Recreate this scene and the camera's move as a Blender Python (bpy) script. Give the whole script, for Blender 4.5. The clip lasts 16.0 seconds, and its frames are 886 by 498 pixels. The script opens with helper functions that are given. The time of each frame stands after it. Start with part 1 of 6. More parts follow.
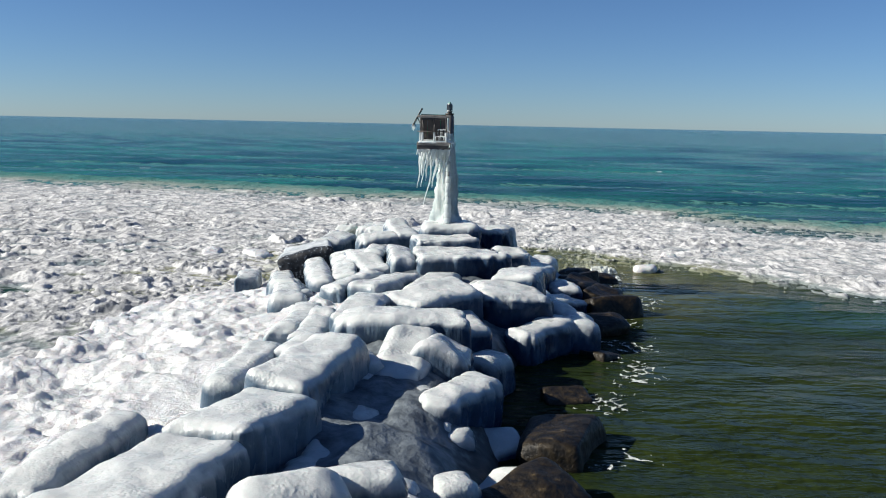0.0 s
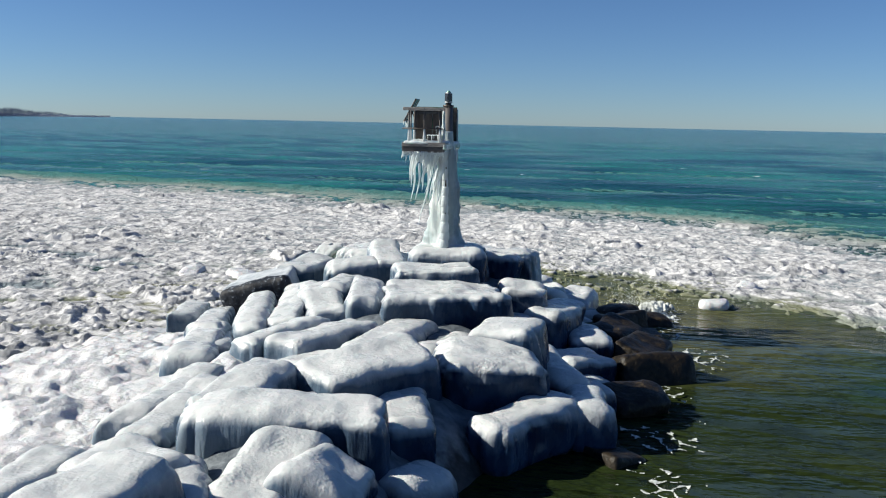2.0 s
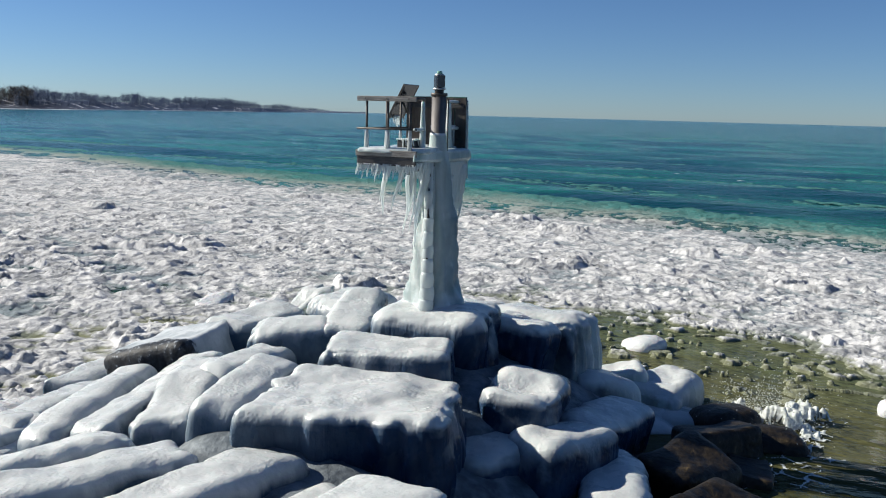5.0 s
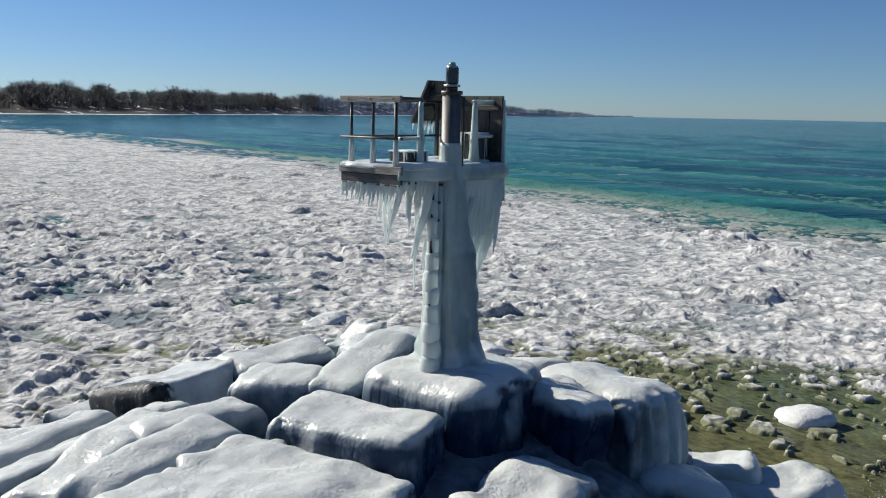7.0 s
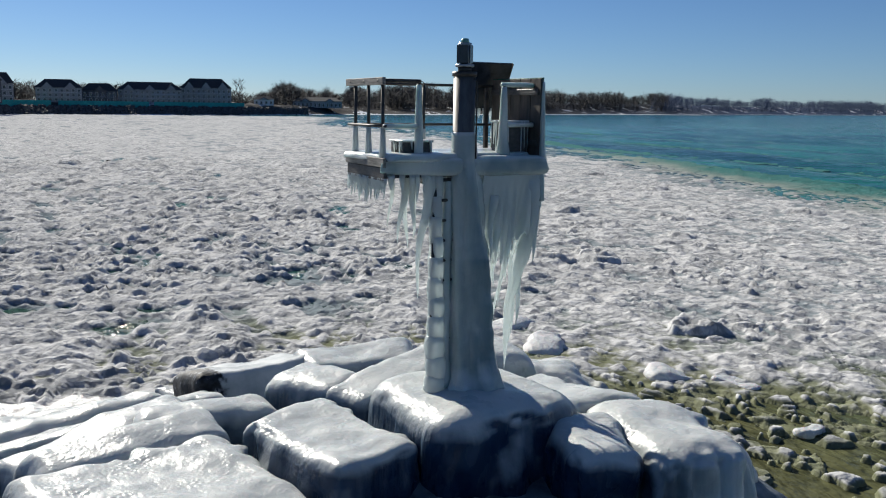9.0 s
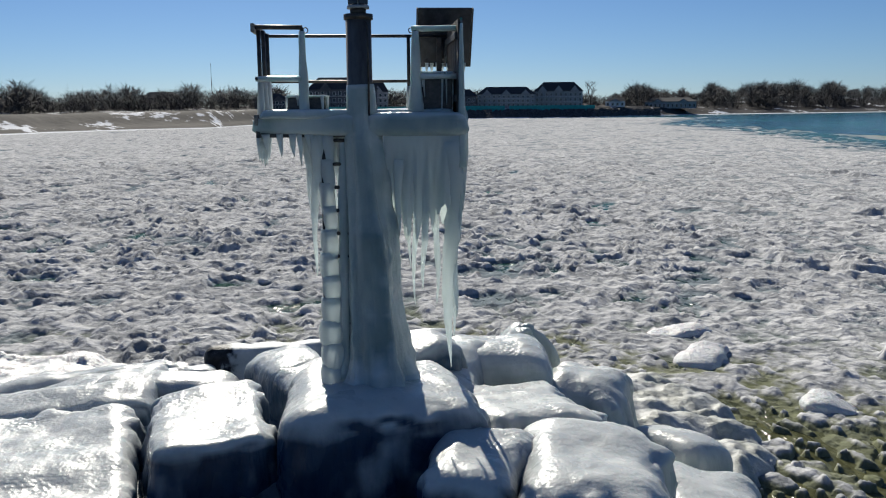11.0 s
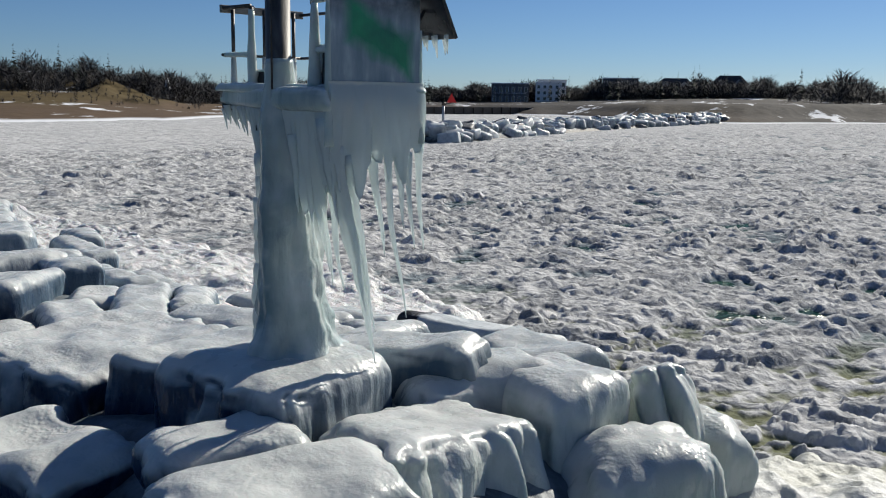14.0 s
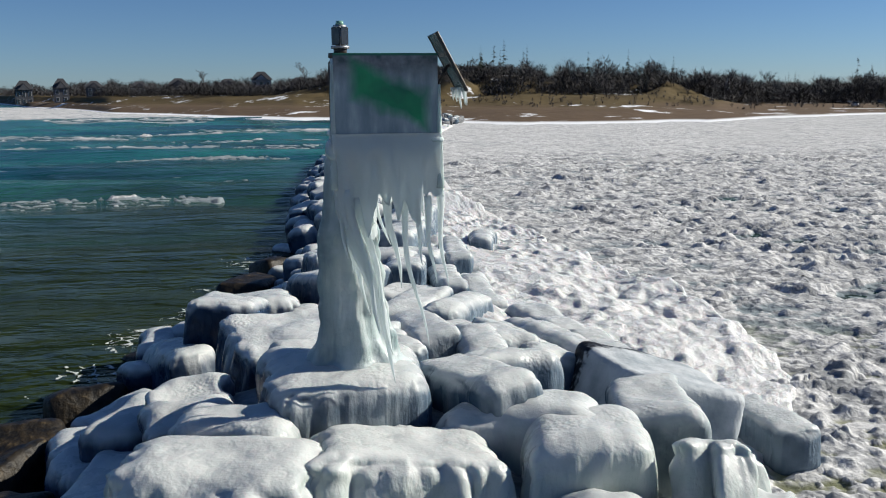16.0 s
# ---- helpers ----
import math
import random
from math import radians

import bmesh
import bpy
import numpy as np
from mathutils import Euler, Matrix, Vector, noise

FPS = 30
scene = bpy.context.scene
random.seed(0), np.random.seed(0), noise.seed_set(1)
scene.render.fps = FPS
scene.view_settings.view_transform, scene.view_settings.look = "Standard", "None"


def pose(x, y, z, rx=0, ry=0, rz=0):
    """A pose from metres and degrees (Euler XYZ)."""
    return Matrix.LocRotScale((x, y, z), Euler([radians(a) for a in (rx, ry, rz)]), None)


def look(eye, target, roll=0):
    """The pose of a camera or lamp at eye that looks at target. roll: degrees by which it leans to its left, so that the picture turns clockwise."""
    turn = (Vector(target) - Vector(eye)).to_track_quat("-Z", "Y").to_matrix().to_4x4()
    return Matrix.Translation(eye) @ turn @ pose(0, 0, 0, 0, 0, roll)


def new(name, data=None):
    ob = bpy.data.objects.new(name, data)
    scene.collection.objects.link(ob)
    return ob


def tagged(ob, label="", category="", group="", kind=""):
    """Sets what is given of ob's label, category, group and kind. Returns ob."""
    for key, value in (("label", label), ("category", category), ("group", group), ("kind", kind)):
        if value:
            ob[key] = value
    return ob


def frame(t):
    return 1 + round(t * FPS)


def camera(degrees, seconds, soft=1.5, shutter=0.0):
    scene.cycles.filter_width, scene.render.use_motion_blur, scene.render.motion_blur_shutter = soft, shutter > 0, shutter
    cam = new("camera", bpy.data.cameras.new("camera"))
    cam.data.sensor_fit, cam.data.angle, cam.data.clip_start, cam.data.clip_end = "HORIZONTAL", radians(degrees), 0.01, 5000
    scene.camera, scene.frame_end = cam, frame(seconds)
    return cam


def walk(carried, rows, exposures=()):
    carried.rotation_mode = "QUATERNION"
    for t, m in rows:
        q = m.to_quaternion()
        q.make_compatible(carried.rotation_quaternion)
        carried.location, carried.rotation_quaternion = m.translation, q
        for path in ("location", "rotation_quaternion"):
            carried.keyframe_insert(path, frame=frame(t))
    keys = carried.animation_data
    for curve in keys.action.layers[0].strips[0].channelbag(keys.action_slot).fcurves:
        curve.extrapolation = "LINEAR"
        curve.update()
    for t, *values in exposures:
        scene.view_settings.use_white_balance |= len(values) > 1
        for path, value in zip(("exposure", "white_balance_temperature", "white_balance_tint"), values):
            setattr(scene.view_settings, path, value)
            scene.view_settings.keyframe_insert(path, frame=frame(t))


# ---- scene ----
cam = camera(53.2, 16.0, soft=1.1)

PATH = [
    (0, (0.469, -34.960, 6.632), (0.434, -32.980, 6.351), 1.19),
    (0.5, (1.124, -32.933, 6.594), (1.068, -30.954, 6.315), 1.18),
    (1, (1.861, -30.856, 6.595), (1.767, -28.878, 6.313), 1.15),
    (1.5, (2.589, -28.849, 6.529), (2.423, -26.876, 6.245), 1.22),
    (2, (3.345, -26.843, 6.505), (3.095, -24.879, 6.222), 1.21),
    (2.5, (4.046, -24.883, 6.471), (3.721, -22.930, 6.190), 1.38),
    (3, (4.747, -22.978, 6.439), (4.355, -21.037, 6.157), 1.35),
    (3.5, (5.342, -21.179, 6.501), (4.884, -19.253, 6.211), 1.33),
    (5.8, (7.540, -13.812, 6.637), (6.600, -12.073, 6.334), 1.27),
    (6, (7.624, -13.232, 6.634), (6.645, -11.515, 6.331), 1.17),
    (6.5, (8.109, -11.876, 6.707), (7.004, -10.236, 6.402), 1.32),
    (7, (8.648, -10.498, 6.713), (7.382, -8.981, 6.407), 1.13),
    (7.5, (9.219, -9.279, 6.648), (7.780, -7.920, 6.345), 1.21),
    (8, (9.587, -8.139, 6.674), (8.032, -6.920, 6.364), 1.17),
    (8.5, (10.005, -6.995, 6.651), (8.350, -5.919, 6.336), 1.12),
    (9, (10.330, -5.762, 6.582), (8.585, -4.837, 6.263), 0.77),
    (9.2, (10.463, -5.281, 6.536), (8.688, -4.418, 6.216), 0.73),
    (11.3, (10.246, 0.834, 5.900), (8.272, 0.883, 5.580), -0.14),
    (11.5, (10.023, 1.345, 5.853), (8.050, 1.310, 5.528), 0.23),
    (12, (9.416, 3.042, 5.759), (7.468, 2.731, 5.431), 0.55),
    (12.5, (8.783, 4.632, 5.689), (6.908, 4.021, 5.358), 0.69),
    (13, (8.054, 6.203, 5.687), (6.299, 5.305, 5.349), 0.96),
    (13.5, (7.063, 7.635, 5.779), (5.476, 6.468, 5.432), 1.25),
    (14, (5.961, 8.895, 5.869), (4.584, 7.486, 5.526), 0.94),
    (14.5, (4.780, 10.049, 6.009), (3.660, 8.429, 5.663), 0.63),
    (15, (3.430, 10.960, 6.153), (2.601, 9.174, 5.802), 0.28),
    (15.2, (2.926, 11.343, 6.224), (2.211, 9.509, 5.870), 0.47),
    (15.5, (2.011, 11.739, 6.343), (1.464, 9.848, 5.987), 0.02),
    (16, (0.406, 12.317, 6.520), (0.123, 10.369, 6.168), -0.43),
]
EXPOSURES = [(0, 0.56), (3.5, 0.56), (6, 0.45), (8, 0.33), (11.5, 0.14), (13.5, 0.12), (16, 0.30)]
walk(cam, [(t, look(eye, target, roll)) for t, eye, target, roll in PATH], EXPOSURES)


# ---- world and light ----
SUN_AZ, SUN_EL = math.atan2(-0.115, -0.993), radians(30)
world = bpy.data.worlds.new("sky")
scene.world = world
world.use_nodes = True
wt = world.node_tree
wt.nodes.clear()
sky = wt.nodes.new("ShaderNodeTexSky")
sky.sky_type, sky.sun_disc = "NISHITA", False
sky.sun_elevation, sky.sun_rotation = SUN_EL, math.pi / 2 - SUN_AZ
sky.air_density, sky.dust_density, sky.ozone_density = 0.75, 0.1, 6.0
wbg = wt.nodes.new("ShaderNodeBackground")
wbg.inputs["Strength"].default_value = 0.057
wout = wt.nodes.new("ShaderNodeOutputWorld")
tint = wt.nodes.new("ShaderNodeMix")
tint.data_type, tint.blend_type = "RGBA", "MULTIPLY"
tint.inputs[0].default_value = 1.0
tint.inputs[7].default_value = (0.83, 0.94, 1.06, 1)
wt.links.new(sky.outputs[0], tint.inputs[6])
wt.links.new(tint.outputs[2], wbg.inputs[0])
wt.links.new(wbg.outputs[0], wout.inputs[0])
sun_data = bpy.data.lights.new("sun", "SUN")
sun_data.energy, sun_data.angle, sun_data.color = 5.4, radians(0.6), (1.0, 0.95, 0.84)
sun = new("sun", sun_data)
sun_dir = Vector((math.cos(SUN_AZ) * math.cos(SUN_EL), math.sin(SUN_AZ) * math.cos(SUN_EL), math.sin(SUN_EL)))
sun.matrix_world = look(sun_dir * 100, (0, 0, 0))


# ---- numeric noise ----
def hash3(i, j, k, seed=0):
    n = (i * 374761393 + j * 668265263 + k * 2147483647 + seed * 1274126177) & 0xFFFFFFFF
    n = ((n ^ (n >> 13)) * 1274126177) & 0xFFFFFFFF
    n = ((n ^ (n >> 16)) * 2246822519) & 0xFFFFFFFF
    return ((n ^ (n >> 15)) & 0xFFFFFF) / 16777215.0


def vnoise(x, y, z=None, seed=0):
    """Smooth value noise in -1..1 for arrays."""
    x, y = np.asarray(x, float), np.asarray(y, float)
    z = np.zeros_like(x) if z is None else np.asarray(z, float)
    fx, fy, fz = np.floor(x), np.floor(y), np.floor(z)
    i, j, k = fx.astype(np.int64), fy.astype(np.int64), fz.astype(np.int64)
    u, v, w = x - fx, y - fy, z - fz
    u, v, w = (a * a * a * (a * (a * 6 - 15) + 10) for a in (u, v, w))
    tot = 0
    for a in (0, 1):
        for b in (0, 1):
            for c in (0, 1):
                wt_ = (u if a else 1 - u) * (v if b else 1 - v) * (w if c else 1 - w)
                tot = tot + wt_ * hash3(i + a, j + b, k + c, seed)
    return tot * 2 - 1


def fbm(x, y, z=None, seed=0, octaves=4):
    tot, amp = 0, 0.5
    for o in range(octaves):
        f = 2.03 ** o
        tot = tot + amp * vnoise(x * f, y * f, None if z is None else z * f, seed + o * 7)
        amp *= 0.5
    return tot


def worley(x, y, seed=0):
    """Distance to the nearest and second nearest of one jittered point a cell."""
    fx, fy = np.floor(x).astype(np.int64), np.floor(y).astype(np.int64)
    f1, f2 = np.full(x.shape, 9.0), np.full(x.shape, 9.0)
    ident = np.zeros(x.shape)
    for a in (-1, 0, 1):
        for b in (-1, 0, 1):
            i, j = fx + a, fy + b
            px, py = i + hash3(i, j, i * 0 + 1, seed), j + hash3(i, j, i * 0 + 2, seed)
            d = np.hypot(x - px, y - py)
            near = d < f1
            f2 = np.where(near, f1, np.minimum(f2, d))
            ident = np.where(near, hash3(i, j, i * 0 + 3, seed), ident)
            f1 = np.where(near, d, f1)
    return f1, f2, ident


def smooth(a, b, x):
    t = np.clip((x - a) / (b - a), 0, 1)
    return t * t * (3 - 2 * t)


# ---- mesh helpers ----
def mesh_of(name, verts, faces, mat=None, soft=True):
    me = bpy.data.meshes.new(name)
    verts, faces = np.asarray(verts, float), np.asarray(faces, np.int64)
    n, f, k = len(verts), len(faces), faces.shape[1]
    me.vertices.add(n)
    me.vertices.foreach_set("co", verts.ravel())
    me.loops.add(f * k)
    me.loops.foreach_set("vertex_index", faces.ravel())
    me.polygons.add(f)
    me.polygons.foreach_set("loop_start", np.arange(f) * k)
    me.polygons.foreach_set("loop_total", np.full(f, k))
    me.polygons.foreach_set("use_smooth", np.full(f, soft))
    me.update(calc_edges=True)
    me.validate()
    if mat:
        me.materials.append(mat)
    return me


def grid_faces(nu, nv, wrap=False):
    a = np.arange(nu * nv).reshape(nu, nv)
    b = np.roll(a, -1, 0) if wrap else None
    lo, hi = (a, b) if wrap else (a[:-1], a[1:])
    return np.stack([lo[:, :-1], hi[:, :-1], hi[:, 1:], lo[:, 1:]], -1).reshape(-1, 4)


def part(name, me, parent, label="", m=None, mat=None):
    """Links a mesh (or bmesh) as one object under a thing or part."""
    if isinstance(me, bmesh.types.BMesh):
        bm, me = me, bpy.data.meshes.new(name)
        bm.to_mesh(me)
        bm.free()
    if mat and not me.materials:
        me.materials.append(mat)
    ob = new(name, me)
    if m is not None:
        ob.matrix_basis = m
    if parent is not None:
        ob.parent = parent
    return tagged(ob, label)


def thing(name, label, category, m=None, group="", kind=""):
    ob = new(name)
    ob.empty_display_size = 0.2
    if m is not None:
        ob.matrix_basis = m
    return tagged(ob, label, category, group, kind)


def box_bm(x0, x1, y0, y1, z0, z1, bevel=0.006, bm=None):
    own = bm is None
    bm = bm or bmesh.new()
    r = bmesh.ops.create_cube(bm, size=1, matrix=Matrix.Translation(((x0 + x1) / 2, (y0 + y1) / 2, (z0 + z1) / 2)) @ Matrix.Diagonal((x1 - x0, y1 - y0, z1 - z0, 1)))
    if own and bevel:
        bmesh.ops.bevel(bm, geom=bm.edges[:], offset=bevel, segments=1, affect="EDGES")
    return bm


def tube_np(points, radii, sides=10, lump=0.0, seed=0, lumpscale=4.0):
    """A lofted tube along points, closed at both ends by small caps."""
    pts = np.asarray(points, float)
    radii = np.asarray(radii, float)
    tang = np.gradient(pts, axis=0)
    tang /= np.linalg.norm(tang, axis=1)[:, None] + 1e-9
    ref = np.array([1.0, 0, 0]) if abs(tang[:, 0]).mean() < 0.8 else np.array([0, 1.0, 0])
    a = np.cross(tang, ref)
    a /= np.linalg.norm(a, axis=1)[:, None]
    b = np.cross(tang, a)
    ang = np.linspace(0, 2 * np.pi, sides, endpoint=False)
    ring = a[:, None] * np.cos(ang)[None, :, None] + b[:, None] * np.sin(ang)[None, :, None]
    rad = radii[:, None, None] * np.ones((1, sides, 1))
    v = pts[:, None] + ring * rad
    if lump:
        d = fbm(v[..., 0] * lumpscale, v[..., 1] * lumpscale, v[..., 2] * lumpscale * 0.6, seed, 3)
        v = v + ring * (d * lump)[..., None] * np.minimum(1, rad / (radii.max() + 1e-6) * 1.5)
    n = len(pts)
    verts = np.concatenate([v.reshape(-1, 3), pts[:1], pts[-1:]])
    idx = np.arange(n * sides).reshape(n, sides)
    nxt = np.roll(idx, -1, 1)
    f = np.stack([idx[:-1], nxt[:-1], nxt[1:], idx[1:]], -1).reshape(-1, 4)
    c0, c1 = n * sides, n * sides + 1
    cap0 = np.stack([np.full(sides, c0), nxt[0], idx[0], idx[0]], -1)
    cap1 = np.stack([np.full(sides, c1), idx[-1], nxt[-1], nxt[-1]], -1)
    return verts, f, cap0[:, :3], cap1[:, :3]


def tube_mesh(name, specs, mat, soft=True):
    """One mesh of one or more lofted tubes. specs: (points, radii, sides, lump, seed)."""
    me = bpy.data.meshes.new(name)
    vs, fs, off = [], [], 0
    for s in specs:
        v, f, c0, c1 = tube_np(*s)
        vs += v.tolist()
        fs += (f + off).tolist() + (c0 + off).tolist() + (c1 + off).tolist()
        off += len(v)
    me.from_pydata(vs, [], fs)
    me.polygons.foreach_set("use_smooth", [soft] * len(me.polygons))
    me.materials.append(mat)
    me.update()
    return me


# ---- materials ----
def material(name, base=(0.5, 0.5, 0.5), rough=0.6, metal=0.0):
    m = bpy.data.materials.new(name)
    m.use_nodes = True
    b = m.node_tree.nodes["Principled BSDF"]
    b.inputs["Base Color"].default_value = (*base, 1)
    b.inputs["Roughness"].default_value = rough
    b.inputs["Metallic"].default_value = metal
    return m, m.node_tree, b


def node(nt, kind, **inputs):
    n = nt.nodes.new(kind)
    for k, v in inputs.items():
        n.inputs[k.replace("_", " ")].default_value = v
    return n


def noise_fac(nt, scale, detail=4.0, coords="Object", rough=0.55, stretch=(1, 1, 1), dist=0.0):
    tc = nt.nodes.new("ShaderNodeTexCoord") if coords != "World" else nt.nodes.new("ShaderNodeNewGeometry")
    mp = nt.nodes.new("ShaderNodeMapping")
    mp.inputs["Scale"].default_value = stretch
    nt.links.new(tc.outputs["Position" if coords == "World" else coords], mp.inputs["Vector"])
    n = node(nt, "ShaderNodeTexNoise", Scale=scale, Detail=detail, Roughness=rough, Distortion=dist)
    nt.links.new(mp.outputs[0], n.inputs["Vector"])
    return n.outputs["Fac"]


def ramp(nt, fac, stops):
    r = nt.nodes.new("ShaderNodeValToRGB")
    e = r.color_ramp.elements
    while len(e) < len(stops):
        e.new(0.5)
    for el, (p, c) in zip(e, stops):
        el.position, el.color = p, (*c, 1) if len(c) == 3 else c
    nt.links.new(fac, r.inputs["Fac"])
    return r.outputs["Color"]


def mixc(nt, fac, a, b, mode="MIX"):
    n = nt.nodes.new("ShaderNodeMix")
    n.data_type, n.blend_type = "RGBA", mode
    for sock, val in ((n.inputs[0], fac), (n.inputs[6], a), (n.inputs[7], b)):
        if hasattr(val, "is_linked"):
            nt.links.new(val, sock)
        else:
            sock.default_value = val if not isinstance(val, tuple) else (*val, 1) if len(val) == 3 else val
    return n.outputs[2]


def math_n(nt, op, a, b=0.0, c=0.0, clamp=False):
    n = nt.nodes.new("ShaderNodeMath")
    n.operation, n.use_clamp = op, clamp
    for sock, val in zip(n.inputs, (a, b, c)):
        if hasattr(val, "is_linked"):
            nt.links.new(val, sock)
        else:
            sock.default_value = val
    return n.outputs[0]


def bump(nt, bsdf, height, strength=0.3, distance=0.05, before=None):
    n = node(nt, "ShaderNodeBump", Strength=strength, Distance=distance)
    nt.links.new(height, n.inputs["Height"])
    if before:
        nt.links.new(before, n.inputs["Normal"])
    nt.links.new(n.outputs[0], bsdf.inputs["Normal"])
    return n.outputs[0]


def pos_axis(nt, axis, coords="World"):
    g = nt.nodes.new("ShaderNodeNewGeometry") if coords == "World" else nt.nodes.new("ShaderNodeTexCoord")
    s = nt.nodes.new("ShaderNodeSeparateXYZ")
    nt.links.new(g.outputs["Position" if coords == "World" else coords], s.inputs[0])
    return s.outputs[axis]


def map_range(nt, v, a, b, c=0.0, d=1.0):
    n = nt.nodes.new("ShaderNodeMapRange")
    nt.links.new(v, n.inputs[0])
    for i, val in zip((1, 2, 3, 4), (a, b, c, d)):
        n.inputs[i].default_value = val
    return n.outputs[0]


def make_ice(name, shaded, milky, top_a, top_b, shaded_at, rough=(0.17, 0.40), top_at=(0.12, 0.75), tip_light_at=None):
    """Ice over stone or steel, milky to the west and on what faces up; to the east its shade is put into the colour as
    dark clear ice.
    """
    m, nt, b = material(name)
    big = noise_fac(nt, 0.9, 3, "World")
    mid = noise_fac(nt, 3.2, 3, "World", 0.5, (1, 1, 0.6))
    fine = noise_fac(nt, 26, 4, "World", 0.6)
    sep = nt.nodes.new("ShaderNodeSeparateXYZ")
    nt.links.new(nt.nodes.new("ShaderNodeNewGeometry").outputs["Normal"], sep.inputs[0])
    # pale frost on top; the dark side colours also paint in shade
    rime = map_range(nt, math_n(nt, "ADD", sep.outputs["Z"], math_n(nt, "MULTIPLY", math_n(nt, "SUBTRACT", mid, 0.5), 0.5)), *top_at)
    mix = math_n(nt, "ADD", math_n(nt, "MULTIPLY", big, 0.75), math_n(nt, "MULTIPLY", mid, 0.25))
    # shade painted by position: sides go dark east, away from the sun
    east_shade = map_range(nt, math_n(nt, "ADD", pos_axis(nt, "X"), math_n(nt, "MULTIPLY", math_n(nt, "SUBTRACT", big, 0.5), shaded_at[2])), shaded_at[0], shaded_at[1])
    side = mixc(nt, east_shade, ramp(nt, mix, [(0.38, milky[0]), (0.62, milky[1])]), ramp(nt, mix, [(0.38, shaded[0]), (0.62, shaded[1])]))
    if tip_light_at:
        # light bounced onto the tip's north faces, put in as milkier ice there
        crust = map_range(nt, math_n(nt, "ADD", pos_axis(nt, "Y"), math_n(nt, "MULTIPLY", math_n(nt, "SUBTRACT", big, 0.5), 1.5)), *tip_light_at)
        side = mixc(nt, crust, side, ramp(nt, mix, [(0.38, (0.36, 0.41, 0.39)), (0.62, (0.55, 0.585, 0.555))]))
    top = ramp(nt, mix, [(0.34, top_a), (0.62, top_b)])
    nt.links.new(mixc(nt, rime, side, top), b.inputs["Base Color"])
    # beads and glassy drips: rough and smooth by turns
    nt.links.new(map_range(nt, mid, 0.32, 0.66, rough[0], rough[1]), b.inputs["Roughness"])
    b.inputs["IOR"].default_value = 1.31
    b.inputs["Specular IOR Level"].default_value = 0.32
    b.inputs["Subsurface Weight"].default_value = 0.6
    b.inputs["Subsurface Radius"].default_value = (0.8, 1.0, 0.95)
    b.inputs["Subsurface Scale"].default_value = 0.08
    bead = node(nt, "ShaderNodeTexVoronoi", Scale=17.0)
    bead.feature = "SMOOTH_F1"
    nt.links.new(nt.nodes.new("ShaderNodeNewGeometry").outputs["Position"], bead.inputs["Vector"])
    beaded = math_n(nt, "MULTIPLY", bead.outputs["Distance"], map_range(nt, noise_fac(nt, 1.5, 2, "World"), 0.46, 0.70, 0.0, -0.45))
    h = math_n(nt, "ADD", math_n(nt, "ADD", noise_fac(nt, 3.4, 3, "World", 0.45, (1, 1, 0.5)), beaded), math_n(nt, "MULTIPLY", fine, 0.16))
    runs = math_n(nt, "MULTIPLY", noise_fac(nt, 7.5, 3, "World", 0.5, (1, 1, 0.12)), map_range(nt, sep.outputs["Z"], 0.75, 0.2, 0.0, 0.9))
    bump(nt, b, math_n(nt, "ADD", h, runs), 0.5, 0.075)
    return m


# the first colour pair carries the east sides' shade
ICE = make_ice("glazed_ice", ((0.004, 0.017, 0.048), (0.035, 0.070, 0.125)), ((0.048, 0.082, 0.125), (0.165, 0.215, 0.265)), (0.46, 0.485, 0.485), (0.58, 0.60, 0.59), (-1.6, 1.0, 2.6), tip_light_at=(1.0, 2.2))
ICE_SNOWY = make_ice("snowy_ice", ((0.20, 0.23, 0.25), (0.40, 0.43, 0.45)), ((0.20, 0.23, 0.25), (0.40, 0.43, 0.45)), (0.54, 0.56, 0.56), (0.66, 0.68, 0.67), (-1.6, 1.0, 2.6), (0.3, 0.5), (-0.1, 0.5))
# first pair darkens the pole's east side, painting its shade
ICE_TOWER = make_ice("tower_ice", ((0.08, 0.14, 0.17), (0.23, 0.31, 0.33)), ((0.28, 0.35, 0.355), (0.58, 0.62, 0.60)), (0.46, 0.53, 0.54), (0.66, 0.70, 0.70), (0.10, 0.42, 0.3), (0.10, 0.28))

m, nt, b = material("icicle_ice", (0.80, 0.85, 0.87), 0.14)
b.inputs["IOR"].default_value = 1.31
b.inputs["Transmission Weight"].default_value = 0.2
bump(nt, b, noise_fac(nt, 14, 3, "World", 0.5, (1, 1, 0.4)), 0.4, 0.02)
# thin ice lets the sun glow through
glow = nt.nodes.new("ShaderNodeBsdfTranslucent")
glow.inputs["Color"].default_value = (0.80, 0.86, 0.84, 1)
mx = nt.nodes.new("ShaderNodeMixShader")
mx.inputs[0].default_value = 0.45
nt.links.new(b.outputs[0], mx.inputs[1])
nt.links.new(glow.outputs[0], mx.inputs[2])
nt.links.new(mx.outputs[0], nt.nodes["Material Output"].inputs["Surface"])
ICICLE = m

m, nt, b = material("dark_stone_with_frost", (0.06, 0.065, 0.07), 0.6)
f = noise_fac(nt, 9, 6, "World")
nt.links.new(ramp(nt, f, [(0.4, (0.035, 0.04, 0.05)), (0.6, (0.12, 0.13, 0.14)), (0.7, (0.55, 0.58, 0.6))]), b.inputs["Base Color"])
bump(nt, b, f, 0.6, 0.05)
DARK_STONE = m

